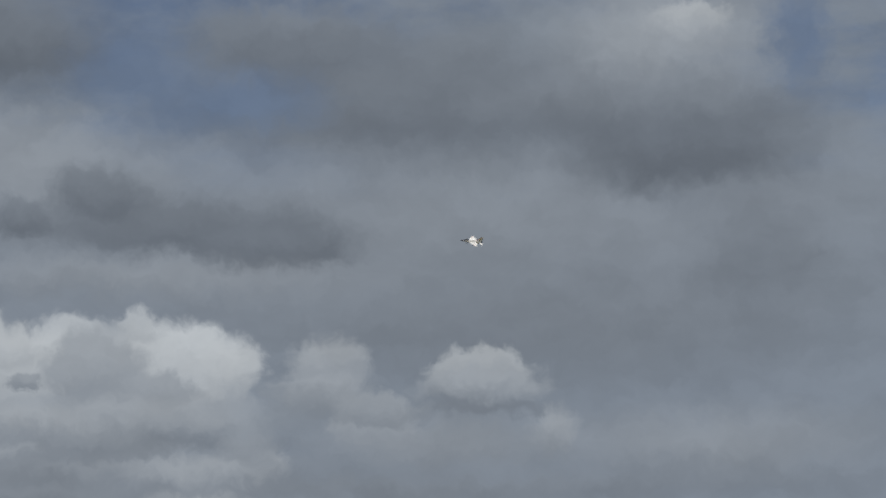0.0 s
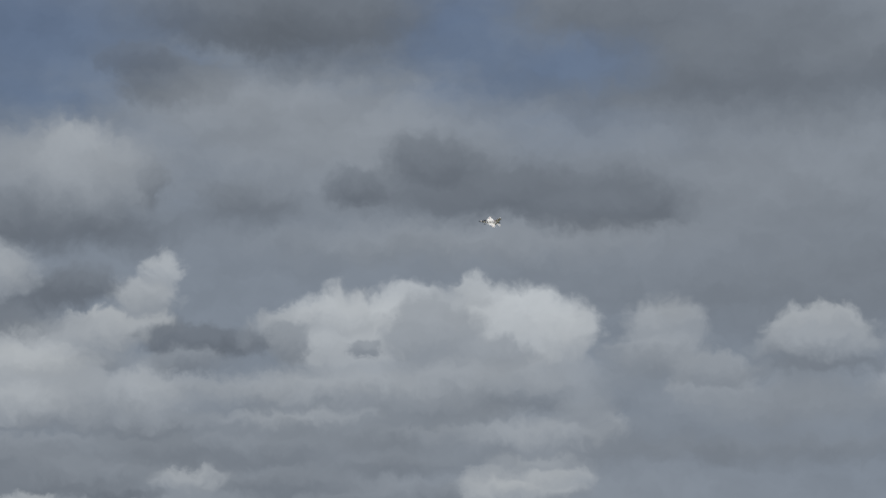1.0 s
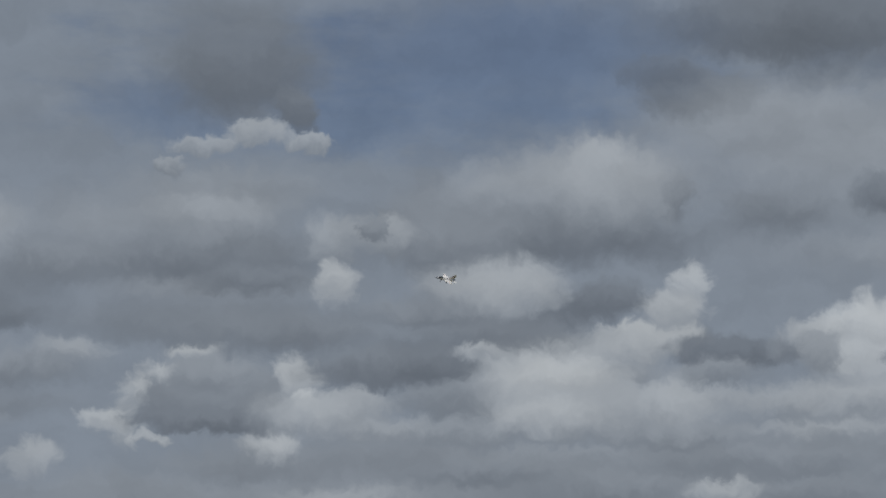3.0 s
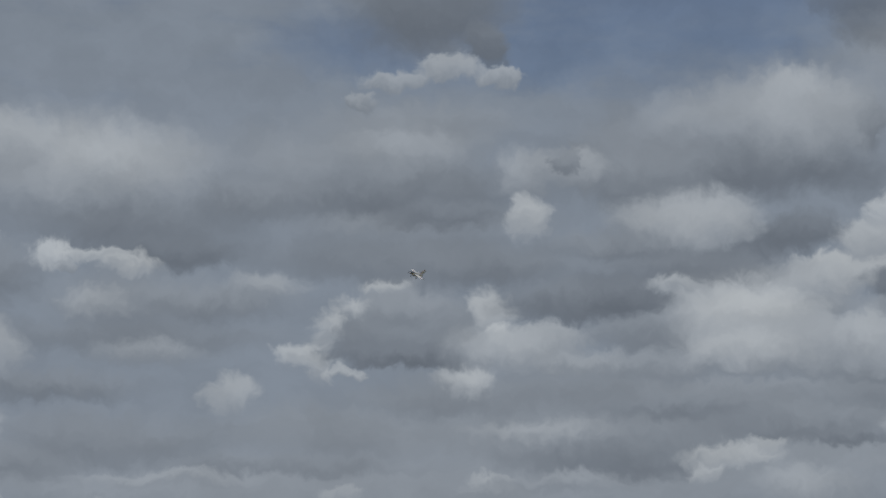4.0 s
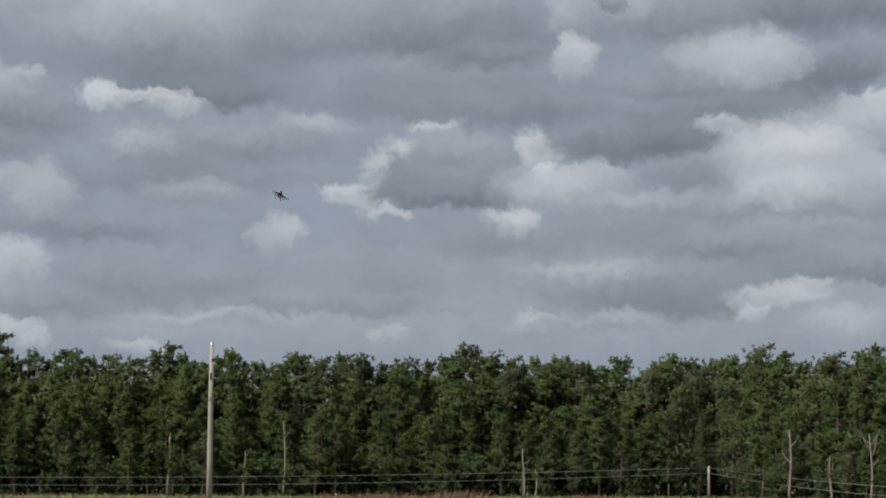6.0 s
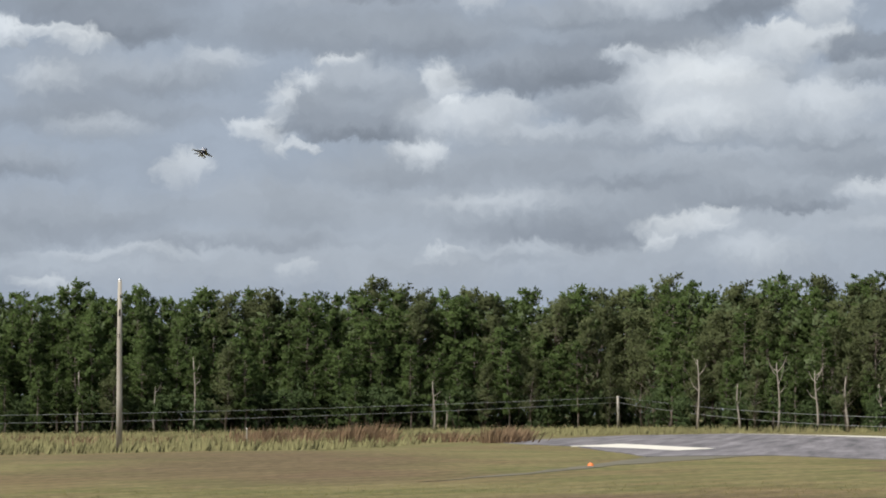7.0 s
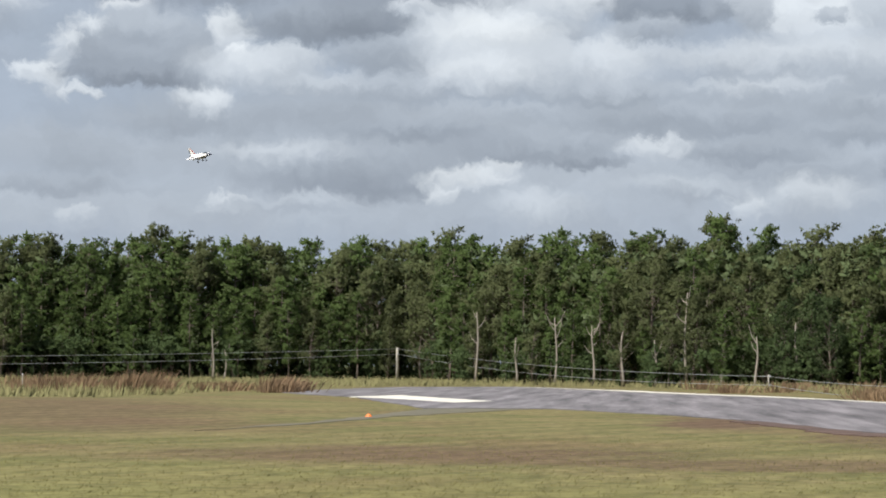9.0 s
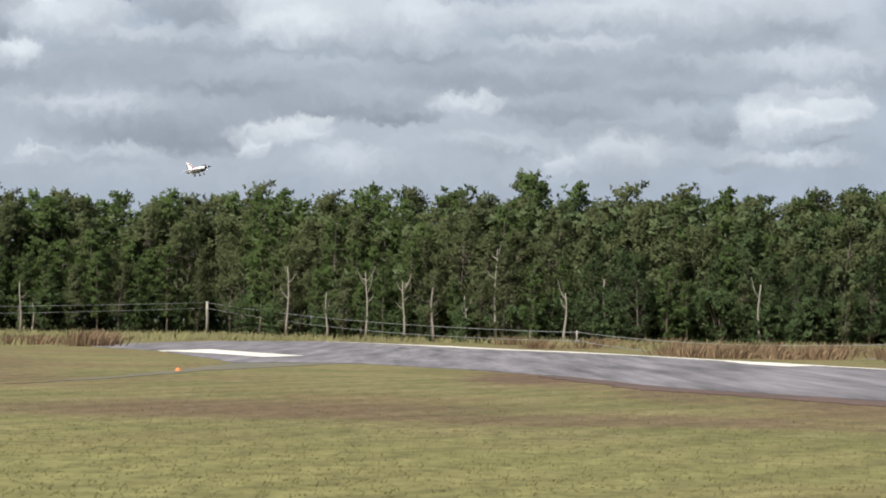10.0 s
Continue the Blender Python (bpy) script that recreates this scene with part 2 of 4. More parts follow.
# clouds towards -13 degrees
puff(-12.99, 3.70, 13.64, 0.61, 0.317, 0.8)
blue_gap(-23.76, 11.79, 0.82, 1.09, 0.6)
puff(-19.95, 11.40, 3.00, 1.16, 0.358, 0.5)
puff(-21.73, 11.74, 1.50, 0.75, 0.353, 0.4)
puff(-18.55, 10.09, 2.73, 0.75, 0.215, 0.5)
puff(-17.44, 9.43, 1.50, 0.44, 0.192, 0.4)
puff(-14.44, 11.65, 2.05, 0.82, 0.302, 0.7)
puff(-12.22, 11.94, 1.36, 0.52, 0.302, 0.5)
puff(-11.66, 10.99, 2.18, 0.75, 0.227, 0.4)
puff(-10.83, 10.31, 1.64, 0.38, 0.207, 0.4)
puff(-5.46, 11.88, 2.46, 0.75, 0.244, 0.5)
puff(-6.15, 11.36, 2.05, 0.75, 0.256, 0.5)
puff(-7.79, 11.52, 0.90, 0.41, 0.353, 0.4)
puff(-7.93, 11.62, 0.38, 0.30, 0.256, 0.2)
puff(-8.96, 10.31, 0.39, 0.52, 0.437, 0.36)
puff(-5.07, 10.13, 1.50, 0.65, 0.358, 0.5)
puff(-4.81, 9.05, 2.46, 0.38, 0.223, 0.5)
puff(-10.27, 9.09, 3.00, 0.52, 0.231, 0.5)
puff(-22.20, 8.84, 1.50, 0.75, 0.231, 0.4)
puff(-18.25, 8.19, 2.05, 0.65, 0.265, 0.5)
puff(-23.02, 9.41, 0.90, 0.52, 0.353, 0.4)
puff(-22.09, 9.65, 0.45, 0.25, 0.353, 0.4)
puff(-20.45, 9.22, 0.63, 0.37, 0.519, 0.36)
puff(-19.36, 9.32, 1.05, 0.22, 0.480, 0.36)
puff(-18.54, 9.07, 0.72, 0.27, 0.455, 0.36)
puff(-20.04, 8.99, 0.33, 0.19, 0.312, 0.2)
puff(-19.34, 8.17, 0.75, 0.38, 0.353, 0.4)
puff(-18.50, 7.35, 3.41, 0.38, 0.231, 0.6)
puff(-21.88, 6.89, 0.90, 0.65, 0.391, 0.36)
puff(-23.09, 7.13, 0.82, 0.38, 0.337, 0.4)
puff(-18.09, 6.97, 1.23, 0.33, 0.312, 0.5)
puff(-14.32, 6.96, 0.60, 0.30, 0.480, 0.36)
puff(-13.50, 7.65, 0.21, 0.41, 0.431, 0.36)
puff(-13.02, 8.13, 0.38, 0.23, 0.431, 0.36)
puff(-12.34, 8.65, 0.53, 0.18, 0.431, 0.36)
puff(-13.70, 6.42, 0.21, 0.23, 0.408, 0.36)
puff(-13.28, 6.49, 0.38, 0.11, 0.380, 0.36)
puff(-11.78, 7.38, 1.77, 0.75, 0.235, 0.2)
puff(-11.64, 6.91, 2.05, 0.25, 0.203, 0.4)
puff(-11.92, 8.13, 0.89, 0.46, 0.279, 0.3)
puff(-16.09, 6.05, 0.60, 0.46, 0.419, 0.36)
puff(-9.79, 8.07, 0.53, 0.41, 0.467, 0.36)
puff(-9.45, 7.52, 0.42, 0.23, 0.519, 0.36)
puff(-7.53, 8.26, 2.05, 0.52, 0.211, 0.3)
puff(-6.44, 8.39, 0.95, 0.45, 0.199, 0.25)
puff(-8.21, 7.45, 0.90, 0.30, 0.353, 0.4)
puff(-3.74, 7.95, 1.65, 0.89, 0.391, 0.36)
puff(-5.22, 8.65, 0.68, 0.25, 0.380, 0.36)
puff(-3.49, 7.01, 1.20, 0.52, 0.391, 0.36)
puff(-4.28, 7.49, 0.61, 0.41, 0.302, 0.3)
puff(-5.77, 6.69, 2.73, 0.35, 0.284, 0.5)
puff(-10.27, 6.37, 0.75, 0.45, 0.396, 0.36)
puff(-8.22, 5.93, 4.09, 0.25, 0.322, 0.6)
puff(-8.22, 5.14, 5.46, 0.61, 0.227, 0.5)
puff(-13.68, 5.12, 2.73, 0.61, 0.244, 0.5)
puff(-19.14, 4.92, 2.73, 0.61, 0.244, 0.5)
puff(-6.87, 4.33, 1.77, 0.33, 0.207, 0.3)
puff(-3.25, 4.72, 0.53, 0.25, 0.467, 0.36)
puff(-4.45, 4.39, 0.68, 0.22, 0.480, 0.36)
puff(-3.92, 4.52, 0.60, 0.15, 0.467, 0.36)
puff(-22.51, 5.19, 0.98, 0.57, 0.437, 0.36)
puff(-23.29, 4.84, 0.90, 0.52, 0.380, 0.36)
puff(-21.81, 4.30, 2.05, 0.44, 0.256, 0.5)
puff(-22.47, 3.71, 0.90, 0.25, 0.431, 0.36)
puff(-21.79, 3.39, 0.42, 0.25, 0.396, 0.36)
puff(-19.37, 3.29, 0.75, 0.22, 0.396, 0.36)
puff(-13.33, 3.63, 0.45, 0.15, 0.408, 0.36)
puff(-9.72, 3.72, 0.75, 0.15, 0.353, 0.36)
puff(-15.53, 10.69, 1.77, 0.55, 0.248, 0.5)
puff(-16.33, 8.23, 1.64, 0.41, 0.256, 0.5)
puff(-20.51, 6.11, 2.18, 0.35, 0.239, 0.5)
puff(-14.36, 4.30, 3.00, 0.22, 0.223, 0.5)
puff(-17.36, 3.99, 2.18, 0.19, 0.342, 0.5)
puff(-11.22, 5.95, 1.64, 0.41, 0.252, 0.5)
puff(-6.98, 9.62, 1.50, 0.35, 0.248, 0.5)
puff(-23.12, 8.07, 1.23, 0.35, 0.248, 0.5)
puff(-4.44, 5.54, 1.91, 0.25, 0.239, 0.5)
puff(-15.23, 8.65, 0.82, 0.33, 0.353, 0.5)
puff(-7.81, 6.77, 1.23, 0.30, 0.332, 0.5)
puff(-19.54, 11.48, 2.55, 0.82, 0.396, 0.55)
puff(-21.74, 11.87, 1.20, 0.65, 0.374, 0.5)
puff(-4.80, 10.12, 1.35, 0.57, 0.385, 0.5)
puff(-11.66, 11.94, 1.50, 0.52, 0.342, 0.6)
# clouds towards -8 degrees
puff(-3.40, 7.88, 1.47, 0.68, 0.462, 0.4)
puff(0.38, 8.10, 0.95, 0.33, 0.269, 0.35)
puff(-2.05, 7.13, 2.73, 0.61, 0.369, 0.5)
puff(-2.73, 5.44, 2.73, 0.49, 0.265, 0.5)
# clouds towards -0 degrees
puff(-1.19, 4.50, 13.64, 1.23, 0.311, 0.8)
puff(-9.35, 7.18, 1.36, 0.49, 0.386, 0.5)
puff(-3.67, 7.04, 1.33, 0.49, 0.408, 0.4)
puff(-0.53, 7.22, 0.82, 0.75, 0.386, 0.5)
puff(3.57, 7.39, 2.73, 0.49, 0.373, 0.5)
puff(-8.00, 6.14, 3.41, 0.49, 0.260, 0.6)
puff(1.53, 6.02, 4.09, 0.49, 0.260, 0.5)
puff(-6.63, 4.62, 2.73, 0.61, 0.233, 0.3)
puff(-2.56, 5.30, 2.73, 0.49, 0.246, 0.4)
puff(-1.19, 4.98, 1.09, 0.19, 0.226, 0.4)
puff(0.58, 5.27, 0.88, 0.27, 0.412, 0.36)
puff(-4.05, 4.53, 1.18, 0.31, 0.450, 0.36)
puff(-4.59, 4.18, 0.37, 0.22, 0.417, 0.36)
puff(-3.24, 4.82, 0.52, 0.19, 0.431, 0.36)
puff(4.00, 4.82, 2.59, 0.75, 0.267, 0.35)
puff(2.90, 5.22, 1.77, 0.35, 0.243, 0.4)
puff(6.57, 4.76, 0.75, 0.46, 0.239, 0.25)
puff(8.59, 5.02, 1.40, 0.33, 0.460, 0.36)
puff(7.65, 4.62, 0.59, 0.44, 0.417, 0.36)
puff(9.52, 5.29, 0.88, 0.25, 0.440, 0.36)
puff(8.99, 4.48, 0.68, 0.25, 0.274, 0.3)
puff(6.85, 3.94, 0.68, 0.30, 0.274, 0.3)
puff(4.27, 4.07, 1.36, 0.49, 0.373, 0.4)
puff(2.64, 3.93, 0.44, 0.38, 0.417, 0.36)
puff(-2.27, 3.81, 1.09, 0.49, 0.351, 0.5)
puff(10.04, 6.42, 0.82, 0.89, 0.292, 0.4)
puff(8.98, 6.16, 1.64, 0.35, 0.351, 0.5)
puff(-10.27, 6.35, 0.59, 0.35, 0.431, 0.36)
puff(-9.83, 3.95, 0.55, 0.19, 0.394, 0.3)
puff(-5.29, 5.66, 1.91, 0.35, 0.233, 0.5)
puff(-0.53, 6.55, 2.05, 0.30, 0.281, 0.5)
puff(6.29, 6.98, 1.91, 0.35, 0.281, 0.5)
puff(5.35, 5.63, 1.77, 0.33, 0.253, 0.5)
puff(-8.52, 5.05, 1.64, 0.30, 0.351, 0.5)
puff(1.27, 4.32, 1.64, 0.30, 0.319, 0.5)
puff(-7.96, 3.92, 1.36, 0.25, 0.304, 0.5)
puff(8.32, 3.88, 1.50, 0.22, 0.360, 0.5)
puff(2.89, 6.71, 1.91, 0.25, 0.351, 0.5)
# uneven density inside the clouds
fleece = wnoise(wvec("MULTIPLY", spot, (0.8, 1.3, 1.0)), 0.7, 6.0, 0.55).outputs[0]
body = wrange(fleece, 0.25, 0.75, 0.93, 1.07)
done = wvec("MULTIPLY", sky[0], wnode("ShaderNodeCombineXYZ", i0=body, i1=body, i2=body).outputs[0])
back = wnode("ShaderNodeBackground", i0=done, i1=1.0)
out = wt.nodes.new("ShaderNodeOutputWorld")
wt.links.new(back.outputs[0], out.inputs[0])

# ---- materials ----


def material(name, colour, rough=0.8, metal=0.0, vary=0.25, coarse=0.5, fine=8.0, bump=0.0, per="none", through_light=0.0, coat=0.0):
    """Principled surface with colour variation at two sizes; per: 'object' or 'island' adds a random tone to each piece."""
    m = bpy.data.materials.new(name)
    m.use_nodes = True
    nt = m.node_tree
    b = nt.nodes["Principled BSDF"]
    b.inputs["Roughness"].default_value, b.inputs["Metallic"].default_value = rough, metal
    b.inputs["Coat Weight"].default_value = coat
    if through_light:
        b.inputs["Specular IOR Level"].default_value = 0.12
    pos = nt.nodes.new("ShaderNodeTexCoord").outputs["Object"]
    tones = []
    for scale, detail in ((coarse, 3.0), (fine, 5.0)):
        n = nt.nodes.new("ShaderNodeTexNoise")
        n.inputs["Scale"].default_value, n.inputs["Detail"].default_value = scale, detail
        nt.links.new(pos, n.inputs["Vector"])
        tones.append(n.outputs[0])
    total = nt.nodes.new("ShaderNodeMath")
    total.operation = "ADD"
    nt.links.new(tones[0], total.inputs[0])
    nt.links.new(tones[1], total.inputs[1])
    last = total.outputs[0]
    if per != "none":
        if per == "object":
            rnd = nt.nodes.new("ShaderNodeObjectInfo").outputs["Random"]
        else:
            rnd = nt.nodes.new("ShaderNodeNewGeometry").outputs["Random Per Island"]
        add = nt.nodes.new("ShaderNodeMath")
        add.operation = "MULTIPLY_ADD"
        add.inputs[1].default_value = 0.5
        nt.links.new(rnd, add.inputs[0])
        nt.links.new(last, add.inputs[2])
        own = nt.nodes.new("ShaderNodeMath")
        own.operation = "MULTIPLY_ADD"
        own.inputs[1].default_value = 0.45
        nt.links.new(nt.nodes.new("ShaderNodeObjectInfo").outputs["Random"], own.inputs[0])
        nt.links.new(add.outputs[0], own.inputs[2])
        sub = nt.nodes.new("ShaderNodeMath")
        sub.operation = "SUBTRACT"
        sub.inputs[1].default_value = 0.475
        nt.links.new(own.outputs[0], sub.inputs[0])
        last = sub.outputs[0]
    ramp = nt.nodes.new("ShaderNodeMapRange")
    nt.links.new(last, ramp.inputs[0])
    for i, v in enumerate((0.6, 1.4, 1 - vary, 1 + vary)):
        ramp.inputs[1 + i].default_value = v
    mul = nt.nodes.new("ShaderNodeVectorMath")
    mul.operation = "SCALE"
    mul.inputs[0].default_value = colour
    nt.links.new(ramp.outputs[0], mul.inputs["Scale"])
    nt.links.new(mul.outputs[0], b.inputs["Base Color"])
    if bump:
        bm_node = nt.nodes.new("ShaderNodeBump")
        bm_node.inputs["Strength"].default_value, bm_node.inputs["Distance"].default_value = bump, 0.02
        nt.links.new(tones[1], bm_node.inputs["Height"])
        nt.links.new(bm_node.outputs[0], b.inputs["Normal"])
    if through_light:
        tr = nt.nodes.new("ShaderNodeBsdfTranslucent")
        nt.links.new(mul.outputs[0], tr.inputs["Color"])
        mx = nt.nodes.new("ShaderNodeMixShader")
        mx.inputs[0].default_value = through_light
        nt.links.new(b.outputs[0], mx.inputs[1])
        nt.links.new(tr.outputs[0], mx.inputs[2])
        nt.links.new(mx.outputs[0], nt.nodes["Material Output"].inputs[0])
    return m


PINE_LEAF = material("pine_needles", (0.086, 0.126, 0.042), 0.75, vary=0.32, coarse=0.25, fine=2.0, per="island", through_light=0.5)
PALE_LEAF = material("pale_leaves", (0.120, 0.140, 0.064), 0.7, vary=0.35, coarse=0.3, fine=2.0, per="island", through_light=0.5)
DARK_LEAF = material("oak_leaves", (0.076, 0.110, 0.046), 0.75, vary=0.35, coarse=0.3, fine=2.0, per="island", through_light=0.48)
WOOD_LEAF = material("woods_leaves", (0.090, 0.118, 0.056), 0.8, vary=0.4, coarse=0.2, fine=1.0, per="island", through_light=0.35)
BARK = material("bark", (0.17, 0.14, 0.115), 0.9, vary=0.35, coarse=0.8, fine=9.0, bump=0.6)
DEAD_WOOD = material("dead_wood", (0.30, 0.265, 0.225), 0.9, vary=0.3, coarse=0.5, fine=8.0, bump=0.5)
POLE_WOOD = material("weathered_pole", (0.36, 0.33, 0.28), 0.85, vary=0.25, coarse=0.6, fine=14.0, bump=0.4)
POLE_DARK = material("tarred_wood", (0.05, 0.045, 0.04), 0.9)
WIRE = material("wire_metal", (0.30, 0.31, 0.31), 0.5, 0.4, vary=0.1)
STEEL = material("galvanised_steel", (0.45, 0.46, 0.47), 0.45, 0.8, vary=0.15)
DRY_GRASS = material("broom_grass", (0.28, 0.195, 0.12), 0.9, vary=0.4, coarse=0.4, fine=3.0, per="island", through_light=0.25)
TALL_GRASS = material("meadow_grass", (0.185, 0.175, 0.085), 0.9, vary=0.5, coarse=0.08, fine=0.7, per="island", through_light=0.25)
GRASS_BLADE = material("grass_blades", (0.24, 0.22, 0.095), 0.9, vary=0.35, coarse=0.1, fine=1.0, per="island", through_light=0.5)
CONCRETE = material("pale_concrete", (0.62, 0.59, 0.52), 0.9, vary=0.12, coarse=0.4, fine=5.0, bump=0.3)
WHITE_PAINT = material("white_gloss_paint", (0.88, 0.88, 0.88), 0.3, vary=0.04, coarse=3.0, fine=30.0, coat=0.4)
# paint of nose and rudder; on the jet's undersides also shade put into colour
NAVY = material("navy_paint_and_shade", (0.014, 0.019, 0.05), 0.5, vary=0.1)
# black for the shade inside the jet's air intake
INTAKE_SHADE = material("intake_shade", (0.015, 0.015, 0.018), 0.35, vary=0.1)
RED_PAINT = material("red_paint", (0.36, 0.035, 0.03), 0.3, vary=0.08, coat=0.4)
DARK_METAL = material("burnt_metal", (0.10, 0.095, 0.09), 0.4, 0.8, vary=0.2, fine=40.0)
CANOPY = material("smoked_canopy", (0.02, 0.022, 0.025), 0.08, vary=0.05, coat=1.0)
RUBBER = material("tyre_rubber", (0.02, 0.02, 0.02), 0.8)
ORANGE = material("orange_plastic", (0.75, 0.20, 0.04), 0.5, vary=0.1)


def ground_material():
    """Mown field: green and straw tones in long swathes, rusty dead patches, mowing lines."""
    m = bpy.data.materials.new("mown_grass")
    m.use_nodes = True
    nt = m.node_tree
    b = nt.nodes["Principled BSDF"]
    b.inputs["Roughness"].default_value = 0.95
    b.inputs["Specular IOR Level"].default_value = 0.1
    pos = nt.nodes.new("ShaderNodeNewGeometry").outputs["Position"]

    def noise_of(scale, detail, stretch=(1, 1, 1), turn=0.0):
        mp = nt.nodes.new("ShaderNodeMapping")
        mp.inputs["Scale"].default_value, mp.inputs["Rotation"].default_value[2] = stretch, radians(turn)
        nt.links.new(pos, mp.inputs[0])
        n = nt.nodes.new("ShaderNodeTexNoise")
        n.inputs["Scale"].default_value, n.inputs["Detail"].default_value = scale, detail
        n.inputs["Roughness"].default_value = 0.62
        nt.links.new(mp.outputs[0], n.inputs[0])
        return n.outputs[0]

    def step(v, lo, hi, top=1.0):
        n = nt.nodes.new("ShaderNodeMapRange")
        n.interpolation_type = "SMOOTHSTEP"
        nt.links.new(v, n.inputs[0])
        for i, q in enumerate((lo, hi, 0.0, top)):
            n.inputs[1 + i].default_value = q
        return n.outputs[0]

    def mix(f, a, c):
        n = nt.nodes.new("ShaderNodeMix")
        n.data_type = "RGBA"
        for slot, v in ((n.inputs[0], f), (n.inputs[6], a), (n.inputs[7], c)):
            if isinstance(v, bpy.types.NodeSocket):
                nt.links.new(v, slot)
            else:
                slot.default_value = v
        return n.outputs[2]

    def blob(x, y, rx, ry, soft):
        """1 inside an ellipse of the plan with a ragged rim."""
        n = nt.nodes.new("ShaderNodeVectorMath")
        n.operation = "MULTIPLY_ADD"
        nt.links.new(ragged, n.inputs[0])
        n.inputs[1].default_value, n.inputs[2].default_value = (1 / rx, 1 / ry, 0), (-x / rx, -y / ry, 0)
        ln = nt.nodes.new("ShaderNodeVectorMath")
        ln.operation = "LENGTH"
        nt.links.new(n.outputs[0], ln.inputs[0])
        return step(ln.outputs["Value"], 1 + soft, 1 - soft)

    rag = nt.nodes.new("ShaderNodeTexNoise")
    rag.inputs["Scale"].default_value, rag.inputs["Detail"].default_value = 0.35, 5.0
    nt.links.new(pos, rag.inputs[0])
    push = nt.nodes.new("ShaderNodeVectorMath")
    push.operation = "MULTIPLY_ADD"
    nt.links.new(rag.outputs["Color"], push.inputs[0])
    push.inputs[1].default_value = (5, 9, 0)
    shift = nt.nodes.new("ShaderNodeVectorMath")
    shift.operation = "SUBTRACT"
    nt.links.new(pos, shift.inputs[0])
    shift.inputs[1].default_value = (2.5, 4.5, 0)
    nt.links.new(shift.outputs[0], push.inputs[2])
    ragged = push.outputs[0]
    c = mix(step(noise_of(0.22, 8, (1, 0.7, 1), 12), 0.38, 0.62), GREEN, STRAW)
    c = mix(step(noise_of(0.09, 7, (1, 0.6, 1), -10), 0.47, 0.62, 0.75), c, BROWN)
    c = mix(step(noise_of(0.55, 6, (1, 0.8, 1), 30), 0.54, 0.70, 0.6), c, DRY)
    for x, y, rx, ry, amount in GROUND_RUST:
        n = nt.nodes.new("ShaderNodeMath")
        n.operation = "MULTIPLY"
        n.inputs[1].default_value = amount
        nt.links.new(blob(x, y, rx, ry, 0.55), n.inputs[0])
        c = mix(n.outputs[0], c, RUST)
    for x, y, rx, ry, amount in GROUND_LUSH:
        n = nt.nodes.new("ShaderNodeMath")
        n.operation = "MULTIPLY"
        n.inputs[1].default_value = amount
        nt.links.new(blob(x, y, rx, ry, 0.6), n.inputs[0])
        c = mix(n.outputs[0], c, LUSH)
    wave = nt.nodes.new("ShaderNodeTexWave")
    wave.inputs["Scale"].default_value, wave.inputs["Distortion"].default_value = 0.17, 3.0
    wave.inputs["Detail"].default_value = 3.0
    wm = nt.nodes.new("ShaderNodeMapping")
    wm.inputs["Rotation"].default_value[2] = radians(28)
    nt.links.new(pos, wm.inputs[0])
    nt.links.new(wm.outputs[0], wave.inputs[0])
    tone = nt.nodes.new("ShaderNodeMapRange")
    nt.links.new(wave.outputs["Fac"], tone.inputs[0])
    tone.inputs[3].default_value, tone.inputs[4].default_value = 0.91, 1.09
    fine = nt.nodes.new("ShaderNodeMapRange")
    nt.links.new(noise_of(3.0, 9, (1, 0.6, 1)), fine.inputs[0])
    for i, q in enumerate((0.3, 0.7, 0.62, 1.34)):
        fine.inputs[1 + i].default_value = q
    both = nt.nodes.new("ShaderNodeMath")
    both.operation = "MULTIPLY"
    nt.links.new(tone.outputs[0], both.inputs[0])
    nt.links.new(fine.outputs[0], both.inputs[1])
    sc = nt.nodes.new("ShaderNodeVectorMath")
    sc.operation = "SCALE"
    nt.links.new(c, sc.inputs[0])
    nt.links.new(both.outputs[0], sc.inputs["Scale"])
    nt.links.new(sc.outputs[0], b.inputs["Base Color"])
    return m


GREEN, STRAW, BROWN = (0.122, 0.118, 0.048, 1), (0.170, 0.146, 0.068, 1), (0.150, 0.110, 0.058, 1)
DRY = (0.205, 0.165, 0.088, 1)
RUST, LUSH = (0.112, 0.072, 0.050, 1), (0.165, 0.158, 0.060, 1)
GROUND_RUST = [(-4, 46, 5, 5, 0.75), (5.6, 58, 1.6, 6, 0.6), (8.5, 50, 1.5, 6, 0.6), (2.6, 73, 1.8, 9, 0.9), (-20, 80, 6, 16, 0.6), (-14, 66, 3, 8, 0.5), (3, 41, 6, 2.2, 0.6), (-28, 100, 8, 12, 0.5)]
GROUND_LUSH = [(-3, 26, 9, 7, 0.7), (-12, 33, 10, 9, 0.5), (5, 33, 3, 5, 0.3)]
FIELD = ground_material()


